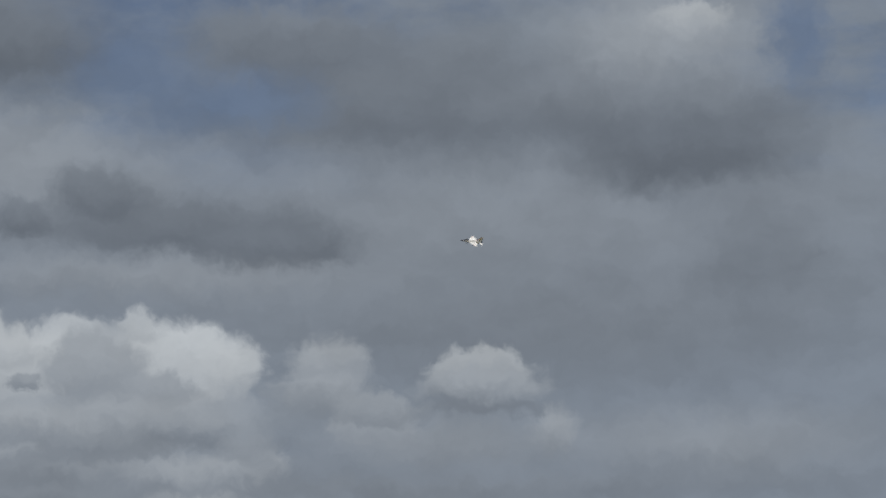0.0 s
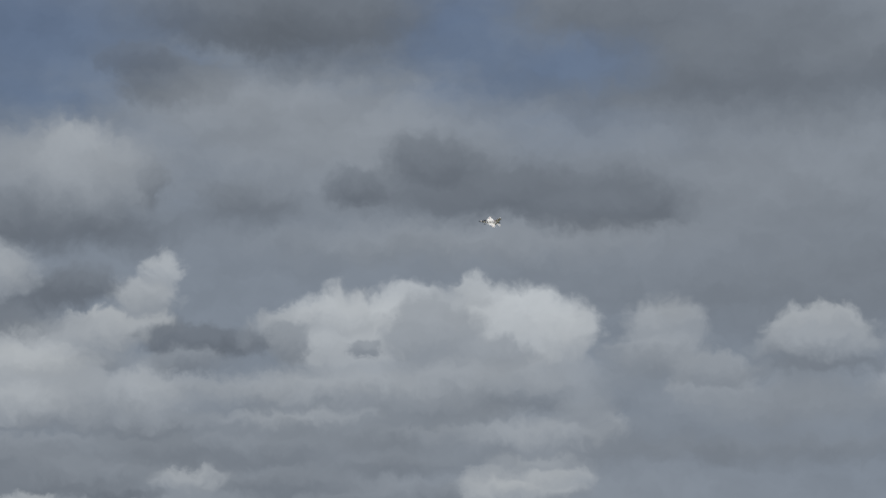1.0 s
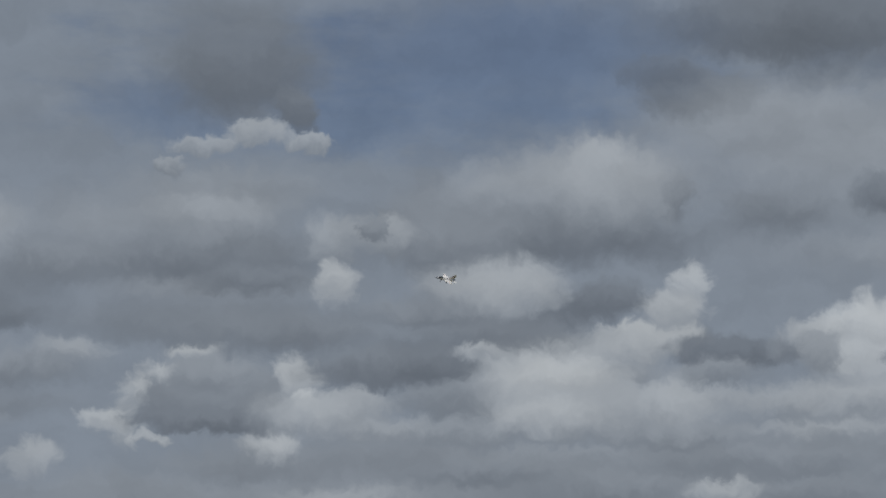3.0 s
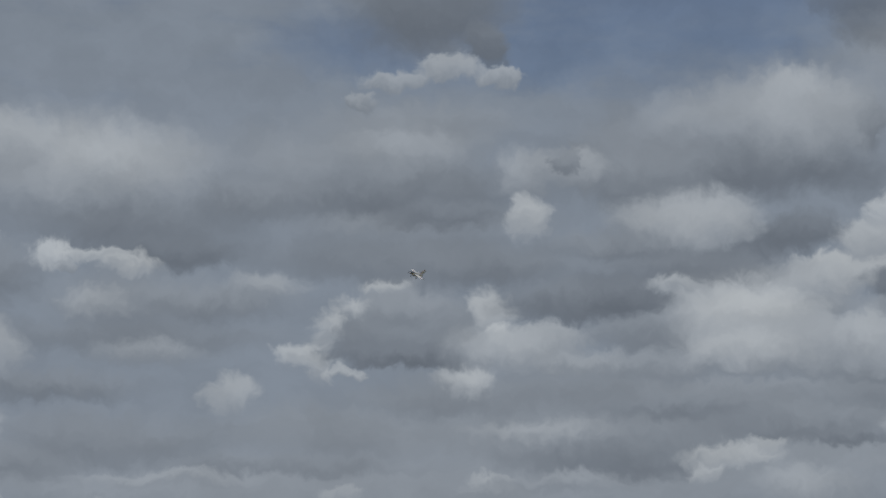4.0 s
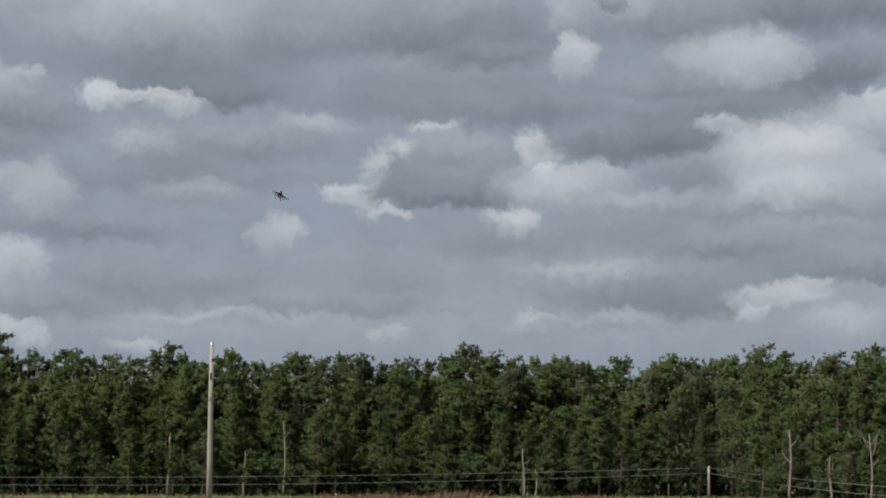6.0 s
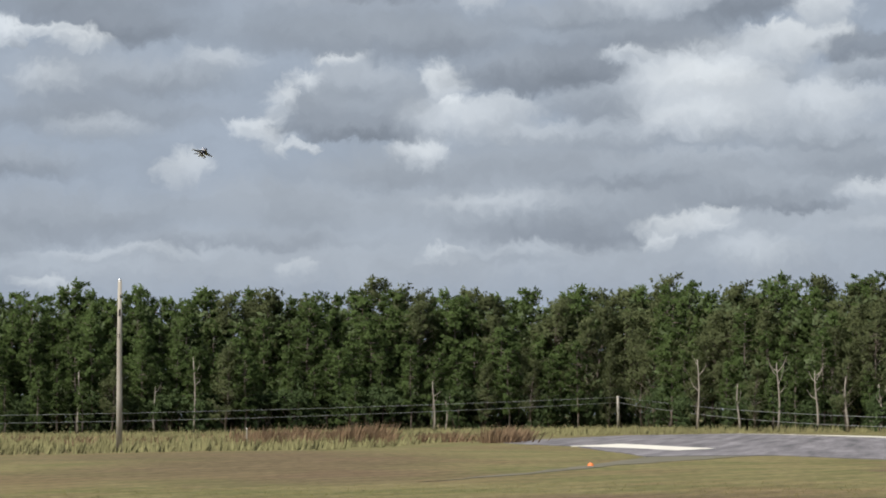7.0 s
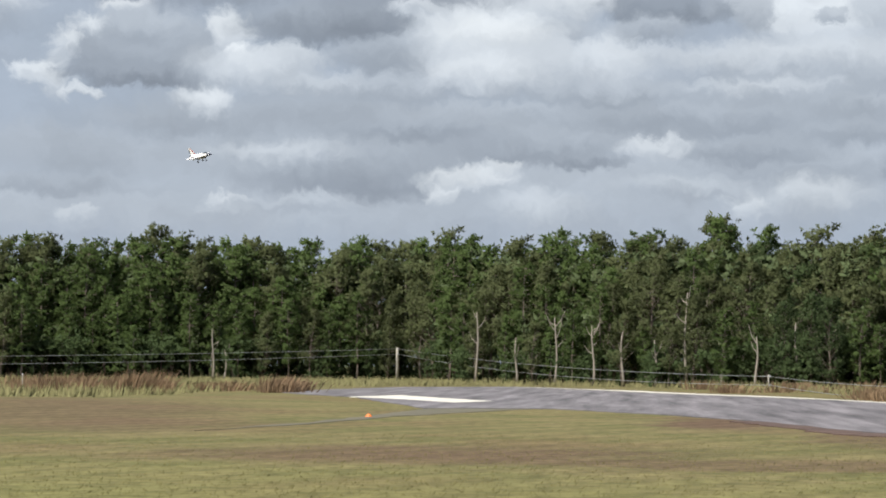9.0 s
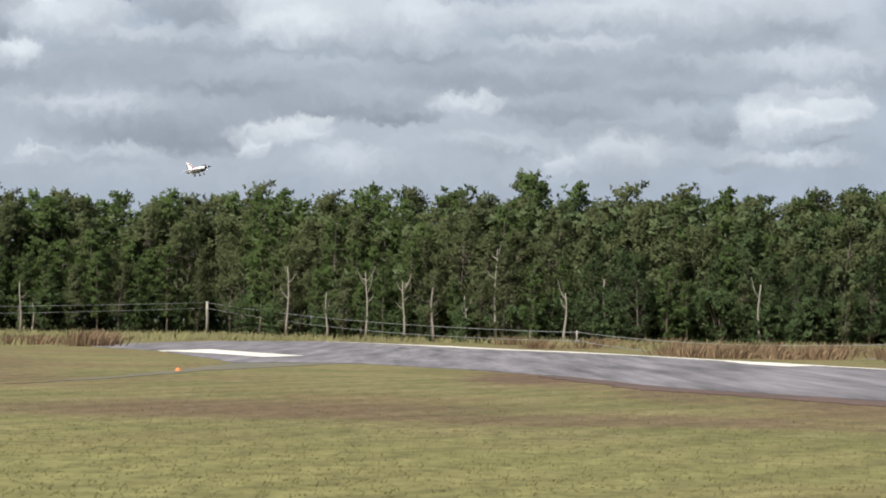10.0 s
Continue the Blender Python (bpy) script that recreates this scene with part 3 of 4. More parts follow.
def asphalt_material():
    m = material("worn_asphalt", (0.138, 0.128, 0.135), 0.9, vary=0.12, coarse=0.3, fine=30.0, bump=0.3)
    nt = m.node_tree
    b = nt.nodes["Principled BSDF"]
    old = b.inputs["Base Color"].links[0].from_socket
    mp = nt.nodes.new("ShaderNodeMapping")
    mp.inputs["Rotation"].default_value[2] = radians(-14)
    mp.inputs["Scale"].default_value = (1.0, 0.06, 1)
    nt.links.new(nt.nodes.new("ShaderNodeNewGeometry").outputs["Position"], mp.inputs[0])
    n = nt.nodes.new("ShaderNodeTexNoise")
    n.inputs["Scale"].default_value, n.inputs["Detail"].default_value = 0.9, 7.0
    n.inputs["Roughness"].default_value = 0.65
    nt.links.new(mp.outputs[0], n.inputs[0])
    r = nt.nodes.new("ShaderNodeMapRange")
    nt.links.new(n.outputs[0], r.inputs[0])
    for i, q in enumerate((0.32, 0.68, 0.4, 1.65)):
        r.inputs[1 + i].default_value = q
    s = nt.nodes.new("ShaderNodeVectorMath")
    s.operation = "SCALE"
    nt.links.new(old, s.inputs[0])
    nt.links.new(r.outputs[0], s.inputs["Scale"])
    nt.links.new(s.outputs[0], b.inputs["Base Color"])
    return m


ASPHALT = asphalt_material()
EARTH = material("red_brown_earth", (0.085, 0.052, 0.040), 0.95, vary=0.4, coarse=0.5, fine=5.0, bump=0.5)
TRACK_DIRT = material("dirt_track", (0.115, 0.105, 0.070), 0.95, vary=0.3, coarse=0.4, fine=4.0, bump=0.4)


# ---- mesh helpers ----


def mesh_ob(name, verts, faces, mat, smooth=False):
    me = bpy.data.meshes.new(name)
    me.from_pydata(verts, [], faces)
    me.materials.append(mat)
    if smooth:
        me.polygons.foreach_set("use_smooth", [True] * len(me.polygons))
    me.update()
    return new(name, me)


def part(name, bm, mat, parent, label=""):
    """Links a bmesh as one mesh object under a thing or a part."""
    me = bpy.data.meshes.new(name)
    bmesh.ops.recalc_face_normals(bm, faces=bm.faces)
    bm.to_mesh(me)
    bm.free()
    me.materials.append(mat)
    ob = new(name, me)
    ob.parent = parent
    return tagged(ob, label)


def shade_smooth(ob):
    ob.data.polygons.foreach_set("use_smooth", [True] * len(ob.data.polygons))
    return ob


def tube(points, radii, sides=8):
    """Vertices and faces of a closed tapered tube along points."""
    verts, faces = [], []
    pts = [Vector(p) for p in points]
    for i, (p, r) in enumerate(zip(pts, radii)):
        d = (pts[min(i + 1, len(pts) - 1)] - pts[max(i - 1, 0)]).normalized()
        u = d.cross(Vector((0.31, 0.95, 0.07))).normalized()
        v = d.cross(u)
        for k in range(sides):
            a = 2 * math.pi * k / sides
            verts.append(p + r * (math.cos(a) * u + math.sin(a) * v))
    for i in range(len(pts) - 1):
        for k in range(sides):
            a, b = i * sides + k, i * sides + (k + 1) % sides
            faces.append((a, b, b + sides, a + sides))
    faces.append(tuple(range(sides))[::-1])
    faces.append(tuple(range(len(verts) - sides, len(verts))))
    return verts, faces


def merge(shapes):
    verts, faces = [], []
    for v, f in shapes:
        n = len(verts)
        verts += [tuple(p) for p in v]
        faces += [tuple(i + n for i in q) for q in f]
    return verts, faces


def tube_bm(points, radii, sides=10):
    bm = bmesh.new()
    v, f = tube(points, radii, sides)
    made = [bm.verts.new(p) for p in v]
    for q in f:
        bm.faces.new([made[i] for i in q])
    return bm


# ---- ground ----


def lie(x, y):
    """Height of the field: level, with a low swell beyond the runway's end."""
    swell = 0.16 * math.exp(-(((x + 24) / 14) ** 2 + ((y - 98) / 24) ** 2))
    return swell + 0.05 * noise.noise((x * 0.06, y * 0.04, 0.3)) * min(1.0, max(0.0, (y - 15) / 30))


def build_ground():
    verts, faces = [], []
    rings = [0.0] + [2.0 * 1.052 ** i for i in range(151)]
    spokes = 240
    for r in rings:
        for k in range(spokes):
            a = 2 * math.pi * k / spokes
            x, y = r * math.sin(a), r * math.cos(a)
            verts.append((x, y, lie(x, y) if r < 400 else 0.0))
    for i in range(len(rings) - 1):
        for k in range(spokes):
            a, b = i * spokes + k, i * spokes + (k + 1) % spokes
            faces.append((a, b, b + spokes, a + spokes))
    ob = mesh_ob("ground", verts, faces, FIELD, True)
    return tagged(ob, "mown grass field, green with straw and rusty brown patches", "grass field", kind="structure")


build_ground()


def slab(name, outline, mat, top, ragged=0.0, step=2.0, seed=1):
    """A paved sheet that follows the ground, with a raised rim; ragged moves its edge about."""
    rng = random.Random(seed)
    line = []
    for (x0, y0), (x1, y1) in zip(outline, outline[1:] + outline[:1]):
        n = max(1, int(math.hypot(x1 - x0, y1 - y0) / step))
        for i in range(n):
            line.append((x0 + (x1 - x0) * i / n + rng.uniform(-ragged, ragged), y0 + (y1 - y0) * i / n + rng.uniform(-ragged, ragged) * 2))
    bm = bmesh.new()
    face = bm.faces.new([bm.verts.new((x, y, 0)) for x, y in line])
    bmesh.ops.triangulate(bm, faces=[face])
    for _ in range(3):
        bmesh.ops.subdivide_edges(bm, edges=[e for e in bm.edges if e.calc_length() > 6], cuts=1)
        bmesh.ops.triangulate(bm, faces=bm.faces[:])
    edge = [e for e in bm.edges if e.is_boundary]
    low = bmesh.ops.extrude_edge_only(bm, edges=edge)
    skirt = {v for v in low["geom"] if isinstance(v, bmesh.types.BMVert)}
    for v in bm.verts:
        v.co.z = lie(v.co.x, v.co.y) + (top if v not in skirt else -0.05)
    me = bpy.data.meshes.new(name)
    bmesh.ops.recalc_face_normals(bm, faces=bm.faces)
    bm.to_mesh(me)
    bm.free()
    me.materials.append(mat)
    return new(name, me)


RUNWAY = [(22, 10), (15.5, 38), (10.1, 53.9), (6.2, 62.4), (3.9, 75.6), (1.4, 85), (-3.2, 95), (-8.2, 93), (-10.5, 104), (-15.2, 128),
          (-21.6, 145.6), (-21.5, 169.4), (-18.6, 192), (-10.1, 197), (0.7, 167.8), (7.4, 144.2), (13.8, 112.5), (17.6, 94.3), (31, 30), (38, 8)]
tagged(slab("runway", RUNWAY, ASPHALT, 0.03, 0.12), "worn grey asphalt runway with streaks and a ragged edge", "runway", kind="structure")
PATCH_NEAR = [(-15.2, 127), (-13.4, 137), (-11.2, 129), (-6.7, 115), (-8.1, 108.5), (-11.0, 117.5)]
tagged(slab("concrete_patch", PATCH_NEAR, CONCRETE, 0.036, 0.08, 1.0, 5), "pale cream concrete patch laid in the asphalt runway", "concrete patch", kind="structure")
PATCH_FAR = [(13.1, 113), (15.0, 107.5), (16.2, 101.0), (14.2, 97.5), (13.3, 103.0)]
tagged(slab("concrete_patch", PATCH_FAR, CONCRETE, 0.036, 0.08, 1.0, 6), "pale concrete patch on the far side of the runway", "concrete patch", kind="structure")
EDGE_FAR = [(-9.6, 195.5), (0.2, 166.6), (6.9, 143.2), (13.2, 112), (17.0, 94.0), (30.2, 30), (30.8, 30), (17.5, 94.3), (13.7, 112.6), (7.3, 144.2), (0.65, 167.8), (-9.8, 196.6)]
tagged(slab("runway_edge_strip", EDGE_FAR, CONCRETE, 0.036, 0.04, 3.0, 7), "narrow pale concrete strip along the runway's far edge", "edge strip", kind="structure")
TRACK = [(-7.2, 103), (-8.8, 80), (-9.7, 70), (-11.2, 61), (-9.3, 68), (-7.9, 79), (-3.5, 96)]
tagged(slab("worn_track", TRACK, TRACK_DIRT, 0.012, 0.15, 1.5, 8), "narrow dark worn track leading off the runway", "track", kind="structure")

STRIP = [(15.6, 38), (10.2, 54), (6.3, 62.5), (4.0, 75.6), (3.0, 76), (5.0, 62.0), (8.6, 53.0), (14.3, 37)]
tagged(slab("bare_earth_strip", STRIP, EARTH, 0.022, 0.2, 0.7, 9), "ragged strip of red-brown bare earth along the runway", "bare earth", kind="structure")

# ---- grass ----


def blades(name, places, mat, tall, wide, lean, per=3, seed=2):
    """Many blades as one object: places gives x, y and a height factor."""
    rng = np.random.default_rng(seed)
    at = np.repeat(np.array([(x, y, k, lie(x, y) - 0.01) for x, y, k in places]), per, axis=0)
    n = len(at)
    a, h = rng.uniform(0, 6.283, n), tall * at[:, 2] * rng.uniform(0.55, 1.2, n)
    cx, cy = at[:, 0] + rng.normal(0, wide * 1.5, n), at[:, 1] + rng.normal(0, wide * 1.5, n)
    dx, dy, z = np.abs(np.cos(a)) * wide, np.sin(a) * wide, at[:, 3]
    tip = np.stack([cx + rng.normal(0, lean, n) * h + lean * h * 0.8, cy + rng.normal(0, lean, n) * h, z + h], axis=1)
    verts = np.stack([np.stack([cx - dx, cy - dy, z], axis=1), np.stack([cx + dx, cy + dy, z], axis=1), tip], axis=1).reshape(-1, 3)
    ob = mesh_ob(name, verts.tolist(), np.arange(n * 3).reshape(-1, 3).tolist(), mat, True)
    ob.data.normals_split_custom_set_from_vertices([(0.0, -0.1, 0.995)] * (n * 3))
    return ob


def on_runway(x, y):
    left = np.interp(y, [10, 38, 54, 62, 76, 85, 95, 104, 128, 146, 170, 192], [22, 15.5, 10, 6.2, 3.9, 1.4, -5, -10.5, -15.2, -21.6, -21.5, -18.6])
    right = np.interp(y, [8, 30, 94, 112, 144, 168, 197], [38, 31, 17.6, 13.8, 7.4, 0.7, -10.1])
    return y < 198 and left - 0.2 < x < right + 0.2


def scatter(n, near, far, turn_lo, turn_hi, seed, power=1.0):
    rng = np.random.default_rng(seed)
    d = near + (far - near) * rng.uniform(0, 1, n) ** power
    a = np.radians(rng.uniform(turn_lo, turn_hi, n))
    return [(x, y, k) for x, y, k in zip(d * np.sin(a), d * np.cos(a), rng.uniform(0.6, 1.2, n)) if not on_runway(x, y)]


tagged(blades("mown_grass", scatter(20000, 21, 60, -24, 14, 3, 1.3), GRASS_BLADE, 0.04, 0.008, 0.4, 3),
       "short mown grass blades of the airfield", "grass", kind="stuff")
meadow = [(x, y, k) for x, y, k in scatter(26000, 118, 272, -34, 20, 4) if x < -26 + max(0, y - 190) * 1.2 or y > 200 - max(0, x) * 3.0]
tagged(blades("tall_meadow_grass", meadow, TALL_GRASS, 0.62, 0.05, 0.25, 3), "tall unmown meadow grass before the woods", "tall grass", kind="stuff")


def broom_grass():
    """Rusty dry broom grass in clumps along the far edge of the field."""
    rng = random.Random(8)
    verts, faces = [], []
    for lo, hi, count, near, far, tall in ((-14.8, -12.3, 26, 143, 156, 0.75), (-12.1, -11.4, 9, 141, 148, 0.9), (-10.6, -9.2, 7, 150, 165, 0.5), (-8.9, -7.8, 9, 146, 160, 0.65),
                                           (5.6, 11.0, 36, 122, 142, 0.5), (11.0, 18, 26, 105, 130, 0.5), (1, 5.6, 12, 160, 185, 0.5), (-22, -15, 8, 150, 190, 0.5)):
        for _ in range(count):
            a, d, k = radians(rng.uniform(lo, hi)), rng.uniform(near, far), tall * rng.uniform(0.7, 1.2)
            px, py = d * math.sin(a), d * math.cos(a)
            for _ in range(90):
                x, y, h = px + rng.gauss(0, 0.6), py + rng.gauss(0, 0.6), k * rng.uniform(0.7, 1.6)
                b, w, z = rng.uniform(0, 6.283), 0.035, lie(px, py) - 0.02
                tip = (x + (x - px) * 0.3 + 0.22 * h + rng.gauss(0, 0.1), y + rng.gauss(0, 0.1), z + h)
                n = len(verts)
                cx, cy = w * math.cos(b), w * math.sin(b)
                mx, my = (x + tip[0]) / 2 - 0.04, (y + tip[1]) / 2
                verts += [(x - cx, y - cy, z), (x + cx, y + cy, z), (mx + cx, my + cy, z + h * 0.6), (mx - cx, my - cy, z + h * 0.6), tip]
                faces += [(n, n + 1, n + 2, n + 3), (n + 3, n + 2, n + 4)]
    return mesh_ob("dry_broom_grass", verts, faces, DRY_GRASS)


tagged(broom_grass(), "clumps of tall rusty dry broom grass along the field's edge", "dry grass", kind="stuff")

# ---- woods ----


def leaf_fan(leaves, c, size, rng, count, up, out):
    """Notes a tuft of pointed leaves round c; out is the way the foliage faces there."""
    leaves.append((c[0], c[1], c[2], size, count, up, out[0], out[1], out[2]))


def unit(a):
    return a / np.maximum(1e-6, np.linalg.norm(a, axis=1))[:, None]


def leaf_mesh(name, leaves, mat, seed=1):
    """All noted tufts as one mesh of single leaves."""
    rng = np.random.default_rng(seed)
    t = np.array(leaves)
    t = np.repeat(t, t[:, 4].astype(int), axis=0)
    n, size = len(t), t[:, 3:4]
    d = rng.normal(0, 1, (n, 3))
    d[:, 2] = rng.normal(0, 0.8, n) + t[:, 5]
    d = unit(d)
    s = unit(np.cross(d, rng.normal(0, 1, (n, 3))))
    q = t[:, :3] + rng.normal(0, 0.25, (n, 3)) * size
    way = unit(t[:, 6:9] + np.array((0, 0, 0.2)))
    s *= np.where((np.cross(s, d) * way).sum(axis=1) < 0, -1.0, 1.0)[:, None]
    verts = np.stack([q - s * size * 0.28, q + s * size * 0.28, q + d * size * rng.uniform(0.7, 1.25, (n, 1))], axis=1).reshape(-1, 3)
    facing = np.repeat(unit(unit(t[:, 6:9]) + d * 0.4 + np.array((0, 0, 0.25))), 3, axis=0)
    me = bpy.data.meshes.new(name)
    me.vertices.add(n * 3)
    me.vertices.foreach_set("co", verts.ravel())
    me.loops.add(n * 3)
    me.loops.foreach_set("vertex_index", np.arange(n * 3))
    me.polygons.add(n)
    me.polygons.foreach_set("loop_start", np.arange(0, n * 3, 3))
    me.materials.append(mat)
    me.update(calc_edges=True)
    me.normals_split_custom_set_from_vertices(facing.tolist())
    return new(name, me)


def tree_from(name, wood, leaves, leaf_mat, label, group):
    root = new(name)
    me = mesh_ob("trunk", *merge(wood), BARK, True)
    me.parent = root
    if leaves:
        crown = leaf_mesh("crown", leaves, leaf_mat)
        crown.parent = root
    return tagged(root, label, "tree", group)


def pine(seed):
    """A pine 16 m high: straight trunk, whorls of limbs, tufted crown in its upper part."""
    rng = random.Random(seed)
    bend = rng.uniform(-0.4, 0.4)
    def axis(h):
        return Vector((bend * (h / 16) ** 2 + 0.1 * math.sin(h * 0.5 + seed), 0.15 * math.sin(h * 0.4 + seed * 2), h))
    hs = [0, 2.5, 5, 7.5, 10, 12.5, 15.4]
    wood = [tube([axis(h) for h in hs], [0.19 * (1 - h / 17) + 0.015 for h in hs], 7)]
    leaves = []
    base = rng.uniform(1.6, 3.8)
    h = base
    while h < 15.6:
        k = (h - base) / (16 - base)
        reach = 2.7 * math.sqrt(max(0.04, 1 - k ** 2.6)) * (0.6 + 0.4 * min(1, k * 2.5)) * rng.uniform(0.7, 1.15)
        for j in range(rng.choice((2, 3, 3))):
            a = rng.uniform(0, 6.283)
            tip = axis(h) + Vector((math.cos(a) * reach + 0.15, math.sin(a) * reach, rng.uniform(-0.05, 0.45) * reach))
            wood.append(tube([axis(h), tip], [0.05, 0.015], 3))
            for i in range(max(4, int(reach * 3.6))):
                q = rng.uniform(0.3, 1.05)
                c = axis(h).lerp(tip, q) + Vector((rng.gauss(0, 0.24), rng.gauss(0, 0.24), rng.gauss(0.10, 0.2)))
                leaf_fan(leaves, c, 0.42, rng, 8, 0.5, c - axis(h) + Vector((0, 0, 0.5)))
        h += rng.uniform(0.34, 0.62)
    for dz in (14.6, 15.1, 15.5):
        leaf_fan(leaves, axis(dz), 0.36, rng, 9, 0.6, Vector((0, 0, 1)))
    return tree_from("pine_tree", wood, leaves, PINE_LEAF, "tall green pine with a tufted crown in a dense wood", "trees of the wood")


def broadleaf(seed, leaf_mat, label, sway, dense, low):
    """A broadleaved tree 16 m high; sway blows its top to one side."""
    rng = random.Random(seed)
    def axis(h):
        return Vector((sway * (h / 16) ** 2.2 + 0.2 * math.sin(h * 0.45 + seed), 0.2 * math.cos(h * 0.35 + seed), h))
    hs = [0, 3, 6, 9, 12, 14.5]
    wood = [tube([axis(h) for h in hs], [0.17 * (1 - h / 16) + 0.02 for h in hs], 7)]
    leaves = []
    for _ in range(dense):
        h = rng.uniform(low, 15.2)
        k = (h - low) / (16 - low)
        reach = (0.9 + 2.2 * math.sin(min(1, 0.2 + k * 0.9) * math.pi)) * rng.uniform(0.35, 1.1)
        a = rng.uniform(0, 6.283)
        c = axis(h) + Vector((math.cos(a) * reach + sway * 0.25 * k, math.sin(a) * reach, 0.5 * reach * rng.uniform(-0.1, 0.8)))
        start = axis(max(1.5, h - reach * 0.8))
        wood.append(tube([start, start.lerp(c, 0.55) + Vector((0, 0, 0.15)), c], [0.055, 0.035, 0.012], 3))
        for i in range(rng.randint(7, 12)):
            p = c + Vector((rng.gauss(0, 0.45), rng.gauss(0, 0.45), rng.gauss(0, 0.36)))
            leaf_fan(leaves, p, 0.38, rng, 6, 0.1, p - c + (c - axis(h)) * 0.7 + Vector((0, 0, 0.2)))
    return tree_from("broadleaf_tree", wood, leaves, leaf_mat, label, "trees of the wood")


def bush(seed):
    rng = random.Random(seed)
    wood, leaves = [], []
    for _ in range(22):
        a, r, h = rng.uniform(0, 6.283), rng.uniform(0.2, 1.5), rng.uniform(0.5, 3.2)
        c = Vector((r * math.cos(a), r * math.sin(a), h))
        wood.append(tube([(0, 0, 0), c * 0.5 + Vector((0, 0, 0.2)), c], [0.05, 0.03, 0.01], 4))
        for i in range(11):
            leaf_fan(leaves, c + Vector((rng.gauss(0, 0.42), rng.gauss(0, 0.42), rng.gauss(0, 0.35))), 0.34, rng, 7, 0.2, c - Vector((0, 0, 0.8)))
    root = new("bush")
    stem = mesh_ob("stem", *merge(wood), BARK)
    stem.parent = root
    leaf = leaf_mesh("foliage", leaves, DARK_LEAF)
    leaf.parent = root
    return tagged(root, "dark green undergrowth bush at the wood's edge", "bush", "bushes at the wood's edge")


PINES = [pine(s) for s in (11, 12, 13, 14, 15)]
PALES = [broadleaf(s, PALE_LEAF, "pale green broadleaved tree swaying in the wind", w, d, lo) for s, w, d, lo in ((21, 1.2, 74, 3.4), (22, 1.7, 70, 4.4), (23, 0.9, 78, 2.6), (24, 1.4, 66, 5.0))]
OAKS = [broadleaf(s, DARK_LEAF, "dark green full-crowned tree at the wood's edge", 0.4, 105, 1.6) for s in (31, 32)]
BUSHES = [bush(s) for s in (51, 52, 53)]


def wood_edge(turn):
    """Distance from the camera to the first row of trees, by direction in degrees."""
    return float(np.interp(turn, [-40, -9, -5.2, -3.9, 1.3, 5, 10, 16, 40], [280, 278, 274, 238, 206, 194, 180, 165, 130]))


def skyline(turn):
    """Elevation of the tree tops in degrees."""
    return float(np.interp(turn, [-30, -12, -7, -4.6, 1.8, 6, 12, 40], [3.08, 3.02, 3.0, 3.08, 3.14, 3.14, 3.16, 3.5]))


used = set()


def set_down(src, m):
    """The first of a kind goes to m itself, a copy each later time at its own true size."""
    if src.name in used:
        copy_thing(src, m @ Matrix.Diagonal((1 / src.scale.x, 1 / src.scale.y, 1 / src.scale.z, 1)))
    else:
        used.add(src.name)
        src.matrix_basis = m


def stand(kinds, turn, dist, tall, rng):
    """Puts one tree of the given height on the ground in that direction."""
    a = radians(turn)
    x, y = dist * math.sin(a), dist * math.cos(a)
    k = tall / 16.0
    src = rng.choice(kinds)
    wide = k * rng.uniform(0.8, 1.15)
    m = pose(x, y, lie(x, y) - 0.05, 0, 0, rng.uniform(-35, 35)) @ Matrix.Diagonal((wide, wide, k, 1))
    set_down(src, m)


def kinds_at(turn, row, rng):
    """Pines to the west, mixed pale trees in the middle, dark full trees to the east."""
    q = rng.random()
    if turn < -9:
        return PINES if q < 0.93 else PALES
    if turn < -4:
        return PINES if q < 0.55 else OAKS if q < 0.75 and row == 0 else PALES
    if turn < 3:
        return PALES if q < 0.72 else PINES
    if turn < 12:
        return OAKS if q < (0.6 if row == 0 else 0.25) else PALES if q < 0.85 else PINES
    return OAKS if q < 0.4 else PINES


rng = random.Random(77)
for row, (gap, back, lo, hi) in enumerate(((0.60, 0, 0.38, 0.68), (0.52, 5, 0.56, 0.86), (0.5, 10, 0.78, 0.98), (0.4, 15, 0.96, 1.04))):
    turn = -29.0
    while turn < 17.0:
        d = wood_edge(turn) + back + rng.uniform(-2.5, 2.5)
        kinds = kinds_at(turn, row, rng)
        tall = (1.7 + d * math.tan(radians(skyline(turn)))) * rng.uniform(lo, hi)
        stand(kinds, turn, d, tall, rng)
        turn += gap * rng.uniform(0.7, 1.3)
# trees that stand out above the rest
for turn, up, kinds in ((-22.7, 3.53, PINES), (-20.9, 3.18, PINES), (-18.73, 3.30, PINES), (-17.1, 3.18, PINES), (-15.6, 3.1, PINES), (-14.5, 3.14, PALES), (-11.9, 3.39, PALES), (-11.0, 3.23, PALES),
                        (-9.4, 3.11, PALES), (-6.5, 3.1, PINES), (-4.6, 3.38, PALES), (-3.0, 3.18, PALES), (-1.9, 3.29, PINES), (-1.0, 3.29, PALES), (0.3, 3.33, PINES), (1.8, 3.72, PALES),
                        (2.1, 3.6, PINES), (3.2, 3.4, PINES), (4.1, 3.47, PALES), (5.5, 3.44, PALES), (6.8, 3.28, PINES), (8.6, 3.28, PALES), (9.7, 3.38, OAKS), (10.4, 3.3, OAKS)):
    d = wood_edge(turn) + 16
    stand(kinds, turn, d, 1.7 + d * math.tan(radians(up + 0.04)), rng)
